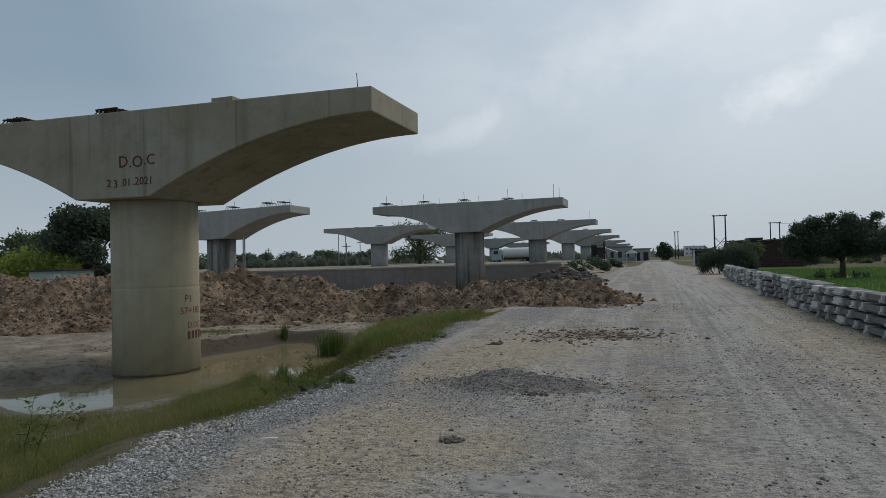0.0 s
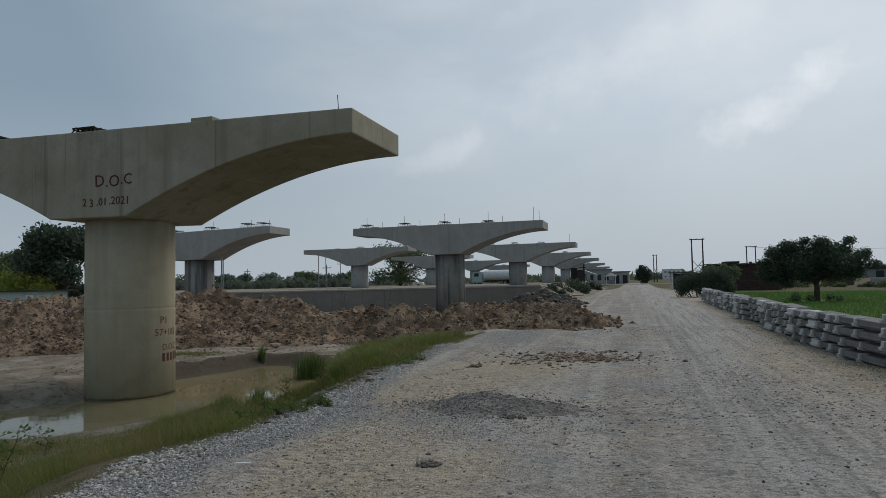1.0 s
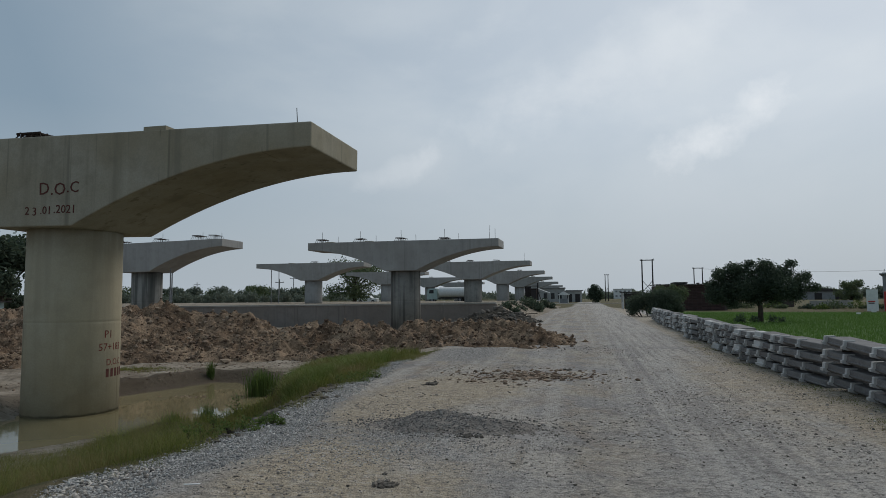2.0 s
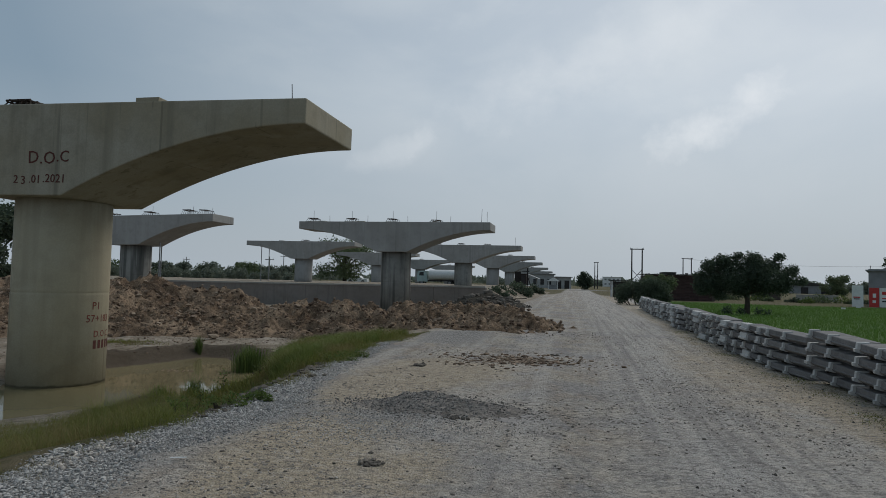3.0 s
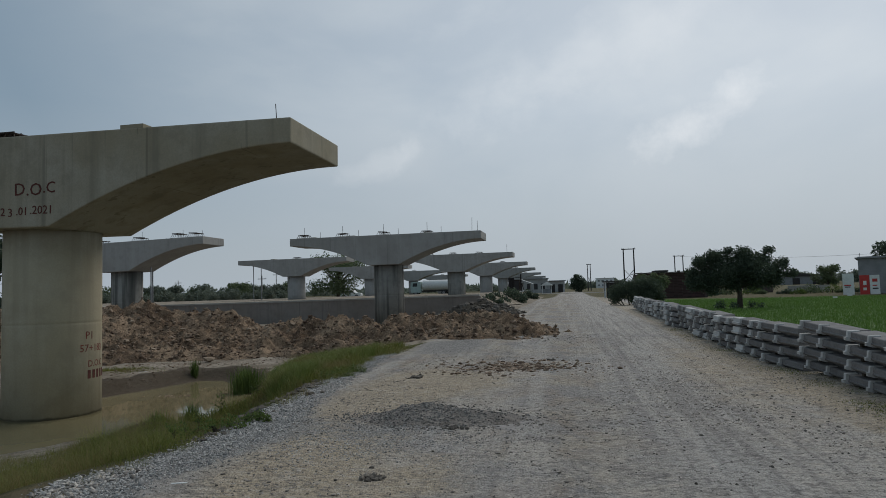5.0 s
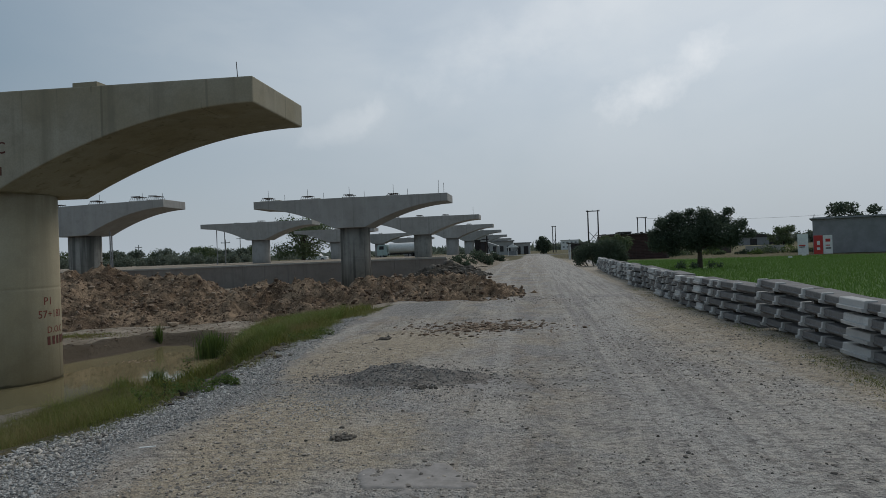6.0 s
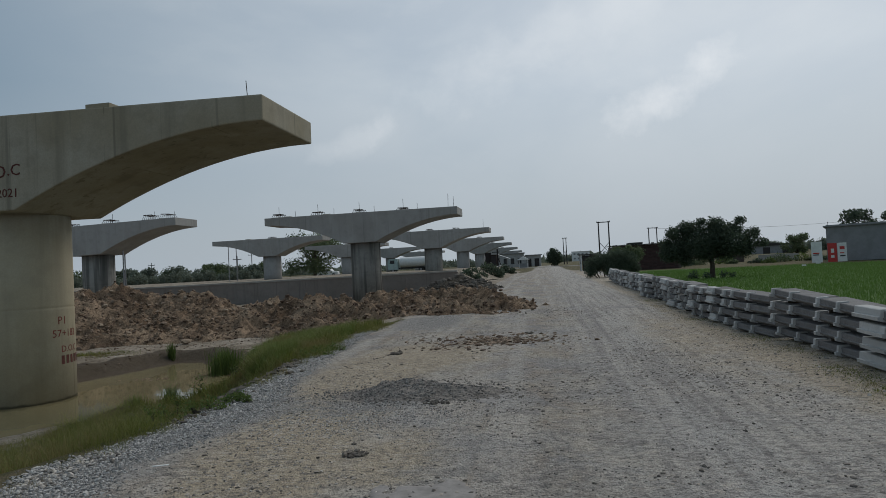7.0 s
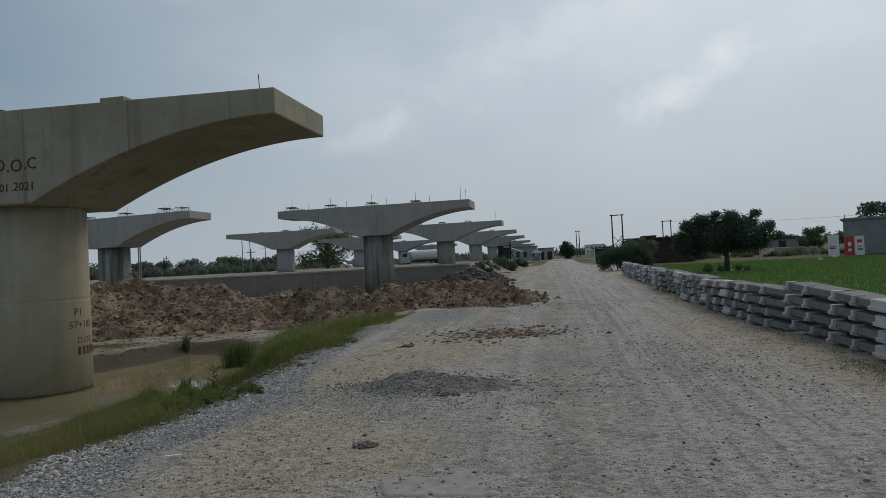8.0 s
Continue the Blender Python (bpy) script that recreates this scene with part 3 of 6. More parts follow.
# clay dust by the heap's spill and the darker wheel ruts
dust = ground.data.attributes.new("dust", "FLOAT", "POINT")
tan = 0.8 * np.exp(-(((gx + 2.35) / 0.65) ** 2 + ((gy - 4.9) / 1.8) ** 2)) + np.exp(-(((gx + 2.9) / 0.75) ** 2 + ((gy - 9.6) / 3.6) ** 2)) + 0.8 * np.exp(-(((gx + 2.0) / 1.1) ** 2 + ((gy - 11.3) / 1.6) ** 2)) + 0.6 * np.exp(-(((gx + 1.3) / 0.45) ** 2 + ((gy - 5.4) / 1.0) ** 2)) + 0.5 * np.exp(-(((gx - 2.5) / 0.9) ** 2 + ((gy - 13) / 7) ** 2)) + 0.5 * sm(2.7, 3.4, gx) * (1 - sm(4.6, 5.2, gx)) * (gy > 5)
dust.data.foreach_set("value", np.clip(tan, 0, 1).reshape(-1).astype(np.float32))
rut = ground.data.attributes.new("rut", "FLOAT", "POINT")
lane = np.zeros_like(gx)
for x0, bend in RUTS:
    lane = np.maximum(lane, np.exp(-((gx - x0 - bend * np.sin((gy - 6) / 9)) / (0.07 + 0.003 * gy)) ** 2) * 0.75 * sm(4.0, 7.5, gy) * (1 - sm(26, 40, gy)))
lane = np.maximum(lane, 0.8 * np.exp(-(((gx + 0.75) / 0.55) ** 2 + ((gy - 8.1) / 0.5) ** 2)))
rut.data.foreach_set("value", lane.reshape(-1).astype(np.float32))

# pond
bm = bmesh.new()
bmesh.ops.create_grid(bm, x_segments=2, y_segments=2, size=1)
bm.transform(Matrix.Translation((-12.6, 13.6, WATER_Z)) @ Matrix.Diagonal((6.2, 7.2, 1, 1)))
tagged(part("water", bm, WATER), "shallow muddy brown pond water round the pier", "pond", kind="structure")


# ---- heaps ----
def heap_height(x, y):
    crest = np.interp(x, [-40, -28.4, -22.2, -17.5, -15.3, -11.0, -6.6, -3.2, -1.4, -0.4], [22.4, 22.8, 24.2, 25.6, 26.0, 26.2, 25.2, 23.8, 22.4, 21.6])
    top = np.interp(x, [-40, -28.4, -22.2, -18.0, -17.0, -15.6, -14.5, -13.5, -12.4, -11.7, -10.8, -9.3, -6.7, -4.3, -3.2, -2.3, -1.5, -0.55, -0.2], [1.36, 1.31, 1.34, 1.41, 1.26, 1.04, 0.8, 0.6, 0.66, 0.74, 0.65, 0.66, 0.68, 0.56, 0.64, 0.55, 0.42, 0.18, -0.1])
    front = np.interp(x, [-40, -28, -21, -15.5, -13, -11, -7, -4.7, -2.6, -0.7, -0.3], [7.4, 7.6, 7.2, 5.2, 4.3, 3.6, 3.6, 3.7, 3.2, 1.8, 1.0])
    d = y - crest
    t = np.where(d < 0, -d / front, d / 3.2)
    shape = np.clip(1 - t, 0, 1)
    shape = np.where(shape > 0, shape ** 0.85, 0)
    low = np.minimum(height(x, y) - 0.12, 0.0)
    lump = fbm(x, y, 0.55, 5) * 0.42 + (0.5 - np.abs(fbm(x, y, 1.15, 3))) * 0.42 + np.abs(fbm(x, y, 2.1, 4)) * 0.36 + np.abs(fbm(x, y, 4.2, 3)) * 0.24 + fbm(x, y, 7.5, 2) * 0.06 - 0.36
    mound = 0.78 * np.exp(-(((x + 7.9) / 0.95) ** 2 + ((y - 21.2) / 0.6) ** 2)) + 0.6 * np.exp(-(((x + 5.6) / 0.6) ** 2 + ((y - 18.9) / 0.45) ** 2))
    lump = lump + 0.16 * fbm(x + 9, y, 0.33, 2)
    return low + (top - low) * shape + lump * np.clip(shape * 2.2 + mound, 0, 1) + mound * (1 - shape) - 0.12 * (1 - np.clip(shape * 6, 0, 1))


def sheet(name, fx, x0, x1, y0, y1, step, material):
    hx, hy = np.meshgrid(np.arange(x0, x1, step), np.arange(y0, y1, step))
    hz = fx(hx, hy)
    n = hx.shape[1]
    ids = np.arange(hx.size).reshape(hx.shape)
    fs = np.stack([ids[:-1, :-1], ids[:-1, 1:], ids[1:, 1:], ids[1:, :-1]], -1).reshape(-1, 4)
    return raw(name, np.stack([hx, hy, hz], -1).reshape(-1, 3).tolist(), fs.tolist(), material, smooth=True)


tagged(sheet("dirt_heap", heap_height, -34, 0.3, 15.2, 29.5, 0.078, CLAY), "long heap of lumpy reddish-brown excavated clay", "dirt heap", kind="stuff")


def dark_heap_height(x, y):
    crest = np.exp(-(((x + 5.6) / 1.9) ** 2 + ((y - 42.0) / 2.2) ** 2)) * 0.95 + np.exp(-(((x + 8.0) / 1.8) ** 2 + ((y - 40.8) / 1.7) ** 2)) * 0.5
    return height(x, y) - 0.15 + crest + fbm(x, y, 0.9, 4) * 0.4 * np.clip(crest * 2, 0, 1)


tagged(sheet("soil_heap", dark_heap_height, -12, -1.2, 36, 47, 0.16, DARK_SOIL), "dark soil heap with roots beside the retaining wall", "soil heap", kind="stuff")


def gravel_height(x, y):
    a = np.exp(-(((x + 1.9) / 0.75) ** 2 + ((y - 8.25) / 0.42) ** 2)) * 0.15
    b = np.exp(-(((x + 1.25) / 0.5) ** 2 + ((y - 8.05) / 0.3) ** 2)) * 0.1
    return height(x, y) - 0.03 + a + b + fbm(x, y, 3.2, 4) * 0.1 * np.clip((a + b) * 8, 0, 1)


GRAVEL_HEAP = clay_material("grey_gravel", (0.23, 0.205, 0.185), (0.33, 0.295, 0.26), (0.14, 0.125, 0.112))
tagged(sheet("gravel_pile", gravel_height, -4.2, 0.2, 6.9, 9.4, 0.05, GRAVEL_HEAP), "low spread pile of dark grey crushed gravel", "gravel pile", kind="stuff")

ICO = [(0, 0, 1), (0.89, 0, 0.45), (0.28, 0.85, 0.45), (-0.72, 0.53, 0.45), (-0.72, -0.53, 0.45), (0.28, -0.85, 0.45), (0.72, 0.53, -0.45), (-0.28, 0.85, -0.45), (-0.89, 0, -0.45), (-0.28, -0.85, -0.45), (0.72, -0.53, -0.45), (0, 0, -1)]
ICO_F = [(0, 1, 2), (0, 2, 3), (0, 3, 4), (0, 4, 5), (0, 5, 1), (1, 6, 2), (2, 7, 3), (3, 8, 4), (4, 9, 5), (5, 10, 1), (2, 6, 7), (3, 7, 8), (4, 8, 9), (5, 9, 10), (1, 10, 6), (6, 11, 7), (7, 11, 8), (8, 11, 9), (9, 11, 10), (10, 11, 6)]
ICO_V = np.array(ICO)


def rubble(name, places, sizes, material, rng, sink=0.25, flat=0.7):
    """Many broken lumps in one mesh: places (n, 3), sizes (n)."""
    n = len(places)
    jit = 1 + rng.uniform(-0.38, 0.38, (n, 12, 1))
    v = ICO_V[None] * jit * rng.uniform(0.6, 1.25, (n, 1, 3)) * np.array([1, 1, flat])
    a = rng.uniform(0, 6.283, n)
    c, s = np.cos(a)[:, None], np.sin(a)[:, None]
    v = np.stack([v[..., 0] * c - v[..., 1] * s, v[..., 0] * s + v[..., 1] * c, v[..., 2]], -1)
    v = v * sizes[:, None, None] + places[:, None]
    v[..., 2] += (sizes * flat * (1 - 2 * sink))[:, None]
    f = (np.array(ICO_F)[None] + 12 * np.arange(n)[:, None, None]).reshape(-1, 3)
    return raw(name, v.reshape(-1, 3).tolist(), f.tolist(), material)


rng = np.random.default_rng(7)
# crushed stone along the road's edge
n = 36000
py = 2.6 + 14.0 * rng.random(n) ** 1.7
px_ = road_edge(py) - 0.2 + (1.2 - 0.065 * py) * rng.random(n) ** 1.35 + 0.08 * rng.normal(size=n)
pz = height(px_, py)
tagged(rubble("gravel_edge", np.stack([px_, py, pz], -1), (0.004 + 0.011 * rng.random(n) ** 2) * (1 + 0.8 * (rng.random(n) > 0.97)), STONE, rng), "loose blue-grey crushed stone along the road edge", "gravel", kind="stuff")
n = 420
py = rng.uniform(4.6, 5.6, n)
px_ = road_edge(py) + 0.06 + rng.normal(0, 0.13, n)
tagged(rubble("broken_stone", np.stack([px_, py, height(px_, py)], -1), 0.008 + 0.02 * rng.random(n) ** 2, ROAD_STONE, rng), "small bank of brownish broken stone at the grass edge", "gravel", kind="stuff")
n = 17000
py = 2.7 + 13 * rng.random(n) ** 1.4
px_ = rng.uniform(-3.5, 3.4, n)
keep = (fbm(px_, py, 0.7, 4) + 0.6 * fbm(px_ + 30, py * 1.6, 2.2, 3) + rng.uniform(-0.25, 0.25, n) > 0.1 + 0.12 * (px_ > 0.8))
px_, py = px_[keep], py[keep]
tagged(rubble("road_crust", np.stack([px_, py, height(px_, py)], -1), 0.005 + 0.02 * rng.random(len(px_)) ** 3, CRUST, rng, 0.4, 0.5), "broken crust of packed dust and gravel on the haul road", "crust", kind="stuff")
n = 4200
px_, py = rng.normal(-2.3, 0.75, n), rng.normal(6.9, 0.5, n)
tagged(rubble("gravel_spread", np.stack([px_, py, height(px_, py)], -1), 0.004 + 0.009 * rng.random(n) ** 2, STONE, rng, 0.35, 0.6), "thin spread of grey gravel in front of the pile", "gravel", kind="stuff")
n = 2600
py = 3.0 + 17 * rng.random(n) ** 1.5
px_ = rng.uniform(-3.6, 3.4, n)
keep = fbm(px_, py, 0.8, 3) + rng.uniform(-0.5, 0.5, n) > 0.05
px_, py = px_[keep], py[keep]
tagged(rubble("dark_stones", np.stack([px_, py, height(px_, py)], -1), 0.005 + 0.017 * rng.random(len(px_)) ** 4, MUD, rng, 0.35, 0.55), "dark grey pebbles and crumbs on the haul road", "stones", kind="stuff")
n = 26000
py = 2.4 + 20 * rng.random(n) ** 1.6
px_ = rng.uniform(-3.9, 4.2, n)
keep = fbm(px_, py, 0.7, 3) + rng.uniform(-0.7, 0.7, n) > 0
px_, py = px_[keep], py[keep]
tagged(rubble("road_stones", np.stack([px_, py, height(px_, py)], -1), rng.uniform(0.004, 0.0125, len(px_)) * (1 + 1.0 * (rng.random(len(px_)) > 0.985)), ROAD_STONE, rng, 0.35, 0.6), "small loose stones scattered on the haul road", "stones", kind="stuff")
n = 2200
px_, py = rng.normal(-1.9, 0.6, n), rng.normal(8.15, 0.36, n)
tagged(rubble("pile_stones", np.stack([px_, py, gravel_height(px_, py).clip(height(px_, py))], -1), rng.uniform(0.005, 0.016, n), PILE_STONE, rng), "grey gravel stones on the low pile", "stones", kind="stuff")
# clods on the clay heap
n = 42000
px_, py = rng.uniform(-30, -0.3, n), rng.uniform(16, 28, n)
hz = heap_height(px_, py)
keep = hz > height(px_, py) - 0.02
px_, py, hz = px_[keep], py[keep], hz[keep]
tagged(rubble("clay_clods", np.stack([px_, py, hz], -1), 0.012 + 0.08 * rng.random(len(px_)) ** 6, CLOD, rng, 0.3, 0.75), "broken clay clods lying over the heap", "clods", kind="stuff")
n = 1500
px_, py = rng.uniform(-29, -0.5, n), rng.uniform(16.5, 27, n)
hz = heap_height(px_, py)
keep = (hz > height(px_, py) + 0.1) & (fbm(px_, py, 0.4, 3) > -0.05)
px_, py, hz = px_[keep], py[keep], hz[keep]
tagged(rubble("large_clods", np.stack([px_, py, hz], -1), 0.035 + 0.1 * rng.random(len(px_)) ** 3, CLOD_PALE, rng, 0.35, 0.6), "larger dry clay slabs sticking out of the heap", "clods", kind="stuff")
n = 1300
px_, py = rng.uniform(-16, -6.5, n), rng.uniform(14.5, 23, n)
keep = pond_distance(px_, py) > 0.25
px_, py = px_[keep], py[keep]
tagged(rubble("mud_clods", np.stack([px_, py, height(px_, py)], -1), 0.012 + 0.04 * rng.random(len(px_)) ** 3, CLOD, rng, 0.35), "small mud clods on the wet flat by the pond", "clods", kind="stuff")
n = 900
py = rng.uniform(6.5, 13.0, n)
px_ = road_edge(py) - np.abs(rng.normal(0.55, 0.35, n))
tagged(rubble("bank_clods", np.stack([px_, py, height(px_, py)], -1), 0.008 + 0.035 * rng.random(n) ** 3, MUD, rng, 0.35), "dark earth clods along the top of the bank", "clods", kind="stuff")
n = 260
px_, py = rng.normal(-4.75, 0.2, n), rng.normal(10.0, 0.75, n)
tagged(rubble("wet_clods", np.stack([px_, py, height(px_, py)], -1), 0.015 + 0.06 * rng.random(n) ** 2, MUD, rng, 0.35), "dark wet earth clods turned up on the bank", "clods", kind="stuff")
n = 900
px_, py = rng.uniform(-10, -2.2, n), rng.uniform(37.5, 45, n)
keep = dark_heap_height(px_, py) > height(px_, py)
px_, py = px_[keep], py[keep]
tagged(rubble("soil_lumps", np.stack([px_, py, dark_heap_height(px_, py)], -1), 0.05 + 0.22 * rng.random(len(px_)) ** 3, MUD, rng, 0.35), "dark lumps and rubble on the soil heap", "rubble", kind="stuff")
n = 700
py = 4 + 18 * rng.random(n)
px_ = rng.normal(3.75, 0.3, n)
tagged(rubble("verge_stones", np.stack([px_, py, height(px_, py)], -1), 0.006 + 0.02 * rng.random(n) ** 3, ROAD_STONE, rng, 0.35), "loose stones and rubble at the foot of the stacks", "stones", kind="stuff")
# mud showing above the water, and a boulder at the heap's foot
n = 70
px_, py = rng.normal(-10.9, 0.28, n), rng.normal(16.3, 0.1, n)
tagged(rubble("mud_islet", np.stack([px_, py, np.full(n, WATER_Z - 0.03)], -1), 0.02 + 0.05 * rng.random(n) ** 2, CLOD, rng, 0.35, 0.6), "low islet of wet mud lumps in the pond", "mud", kind="stuff")
tagged(rubble("boulder", np.array([[-12.84, 21.5, -0.66]]), np.array([0.2]), CLOD_PALE, rng, 0.3, 0.6), "brown boulder lying at the foot of the heap", "boulder")
# spill of clay and dark lumps on the road
n = 900
px_, py = rng.normal(-1.2, 0.75, n), rng.normal(13.4, 0.6, n)
tagged(rubble("clay_spill", np.stack([px_, py, height(px_, py)], -1), 0.01 + 0.055 * rng.random(n) ** 3, CLOD, rng, 0.38, 0.5), "crumbled clay spilled across the road", "clods", kind="stuff")
n = 260
px_, py = np.concatenate([rng.normal(-1.0, 0.5, 130), rng.normal(-0.1, 0.5, 130)]), np.concatenate([rng.normal(7.9, 0.25, 130), rng.normal(20.4, 0.8, 130)])
tagged(rubble("mud_lumps", np.stack([px_, py, height(px_, py)], -1), 0.006 + 0.025 * rng.random(n) ** 3, MUD, rng, 0.35, 0.5), "small dark mud lumps on the road", "mud lumps", kind="stuff")


def lump(x, y, r, parts_n, seed, label):
    g = np.random.default_rng(seed)
    pl = np.stack([x + g.normal(0, r * 0.55, parts_n), y + g.normal(0, r * 0.45, parts_n), np.zeros(parts_n)], -1)
    pl[:, 2] = height(pl[:, 0], pl[:, 1])
    tagged(rubble("mud_clod", pl, r * g.uniform(0.15, 0.5, parts_n), MUD, g, 0.3, 0.75), label, "mud clod", kind="stuff")


lump(-1.41, 7.5, 0.085, 16, 3, "dark dried mud clod lying on the gravel road")
lump(-1.76, 5.5, 0.075, 40, 4, "flattened crumbly dark mud clod on the road")
lump(-0.5, 14.7, 0.09, 12, 5, "dark earth clod at the roadside")
lump(-2.9, 11.8, 0.11, 25, 6, "brown crumbled earth clod on the gravel")


CEMENT = plain("dried_cement", (0.31, 0.285, 0.265), 0.3, 9, 0.9)


def dry_patch(x0, y0, rx, ry, seed):
    def top(x, y):
        d = ((x - x0) / rx) ** 2 + ((y - y0) / ry) ** 2 + 1.9 * fbm(x + seed, y, 5.0, 4) + 0.35
        return height(x, y) + np.where(d < 1, 0.006, -0.03)

    tagged(sheet("cement_patch", top, x0 - rx * 1.5, x0 + rx * 1.5, y0 - ry * 1.6, y0 + ry * 1.6, 0.03, CEMENT), "pale dried cement slurry on the gravel road", "cement patch", kind="stuff")


dry_patch(-0.95, 4.55, 0.42, 0.3, 1.0)
dry_patch(-0.9, 7.75, 0.5, 0.28, 7.0)
dry_patch(2.4, 21.5, 0.9, 0.4, 13.0)


# ---- bridge piers ----
CAP_L, CAP_W, CAP_H = 13.7, 2.8, 2.08


def cap_profile():
    half, flat, n = CAP_L / 2, 1.12, 18
    side = []
    for i in range(n + 1):
        t = i / n
        side.append((half + (flat - half) * t, -0.535 + (0.535 - CAP_H) * t ** 1.9))
    return [(-half, 0.0), (half, 0.0)] + side + [(-x, z) for x, z in reversed(side)]


def cap_mesh():
    bm = extruded(cap_profile(), -CAP_W / 2, CAP_W / 2)
    sharp = [e for e in bm.edges if e.calc_face_angle(0) > 0.7]
    bmesh.ops.bevel(bm, geom=sharp, offset=0.03, segments=2, affect="EDGES", profile=0.5)
    return bm


def cage_bars(seed, w, d, h, bars=6, seg=5, thick=0.02):
    """A starter cage: splayed bent bars under a dense flat mat."""
    g = random.Random(seed)
    bars_out = []
    dense = seed < 10
    thick = thick if dense else thick * 0.8
    for i in range(bars):
        u = -1 + 2 * i / (bars - 1)
        for v in (-1, 1):
            foot = (u * w / 2 * 1.12, v * d / 2 * 1.1, 0)
            top = (u * w / 2 * 0.86 + g.uniform(-.02, .02), v * d / 2 * 0.86, h * 0.8)
            bars_out.append(rod(bmesh.new(), foot, top, thick * 0.8, seg=seg))
        bars_out.append(rod(bmesh.new(), (u * w / 2 * 0.86, -d / 2, h * 0.82 + g.uniform(-.02, .02)), (u * w / 2 * 0.86, d / 2, h * 0.82 + g.uniform(-.02, .03)), thick, seg=seg))
    for k in range(7 if dense else 3):
        y = -d / 2 + d * k / (6 if dense else 2)
        bars_out.append(rod(bmesh.new(), (-w / 2 * 0.9, y, h * 0.9 + g.uniform(-.03, .03)), (w / 2 * 0.9, y + g.uniform(-.04, .04), h * 0.9 + g.uniform(-.03, .03)), thick * 1.2, seg=seg))
    for k in range(5 if dense else 0):
        bars_out.append(rod(bmesh.new(), (g.uniform(-w / 2, w / 2), -d / 2, h * g.uniform(0.8, 1.0)), (g.uniform(-w / 2, w / 2), d / 2, h * g.uniform(0.85, 1.05)), thick, seg=seg))
    return bars_out


def pier(x, y, top, base, column_material, cages, pads, rods, seed, label, tilt=0.0, lift=0.0):
    """A hammerhead pier: origin under the column, at its base."""
    root = new("bridge_pier")
    root.location = (x, y, base)
    h = top - base
    g = random.Random(seed)
    cap = part("pier_cap", cap_mesh(), CONCRETE if lift else GREY, root)
    cap.location = (0, 0, h + lift)
    cap.rotation_euler = (0, radians(tilt), 0)
    joint = h - CAP_H - 2.1
    bm = bmesh.new()
    n = 64
    rings = [(1.05, 0.0), (1.05, joint - 0.06), (1.05, joint - 0.02), (1.04, joint), (1.05, joint + 0.02), (1.05, joint + 0.06), (1.05, h - CAP_H + (0.12 if lift else -0.001))]
    loops = []
    for r, z in rings:
        loops.append([bm.verts.new((r * math.cos(2 * math.pi * i / n), r * math.sin(2 * math.pi * i / n), z)) for i in range(n)])
    for a, b in zip(loops, loops[1:]):
        for i in range(n):
            bm.faces.new((a[i], a[(i + 1) % n], b[(i + 1) % n], b[i]))
    bm.faces.new(loops[0][::-1])
    bm.faces.new(loops[-1])
    part("column", bm, column_material, root, smooth=True)
    for i, (px, ch) in enumerate(cages):
        pd = part("pedestal", boxed(-0.42, 0.42, -0.5, 0.5, 0, 0.05, bevel=0.01), CONCRETE, root)
        pd.location = (px, -0.55, h + lift - px * math.sin(radians(tilt)))
        for bar in cage_bars(seed + i, 0.72, 0.8, ch):
            part("rebar", bar, RUST, pd, "rusty reinforcing bar").location = (0, 0, 0.05)
    for px in pads:
        pd = part("pedestal", boxed(-0.28, 0.28, -0.4, 0.4, -0.01, 0.09 if lift else 0.07, bevel=0.01), CONCRETE, root)
        pd.location = (px, -0.98 if lift else -0.7, h + lift - px * math.sin(radians(tilt)))
    for px, py, ln in rods:
        rd = part("rebar", rod(bmesh.new(), (px, py, h - 0.05), (px + g.uniform(-.03, .03), py, h + ln), 0.009 if seed == 1 else 0.013, seg=6), RUST, root)
    return tagged(root, label, "bridge pier", "hammerhead bridge piers")


RIGHT = [(-12.38, 5.27), (-12.62, 5.55), (-13.2, 5.75), (-13.6, 5.82), (-13.95, 5.76), (-14.1, 5.4), (-14.1, 5.0)]
near = pier(RIGHT[0][0], 13.77, 5.27, -1.45, COLUMN, [(-3.75, 0.2), (-0.6, 0.2)], [3.15], [(6.45, -1.2, 0.36), (3.9, -1.0, 0.06)], 1, "large grey concrete hammerhead pier standing in pond water", 0.75, 0.09)
for k in range(1, 7):
    x, top = RIGHT[k]
    rods = []
    for c in (-6.07, -3.15, -0.13, 3.0):
        rods += [(c, -0.6, 0.82), (c + 0.75, 0.6, 0.6)]
    rods += [(6.15, -0.7, 0.95), (6.4, 0.3, 0.85)]
    cages = [(-6.07, 0.24), (-3.15, 0.24), (-0.13, 0.22), (3.0, 0.12)] if k == 1 else [(-3.0, 0.14), (-0.2, 0.14), (2.9, 0.12)]
    pier(x, 13.77 + 30.85 * k + 0.45 * (k > 1), top, -0.6 if k < 2 else -0.2, STAINED if k < 3 else GREY, cages, [-5.3, -2.4] if k == 1 else [], rods if k < 2 else rods[-2:-1] if k == 2 else [], 20 + 10 * k, "grey concrete hammerhead pier with rain-stained column" if k < 3 else "distant grey concrete hammerhead pier in the same row")
LEFT = [(-30.75, 10.6, 5.27), (-31.4, 41.8, 5.64), (-32.3, 73.5, 5.82), (-32.7, 104.5, 5.9), (-33.0, 136, 5.85), (-33.0, 167, 5.5)]
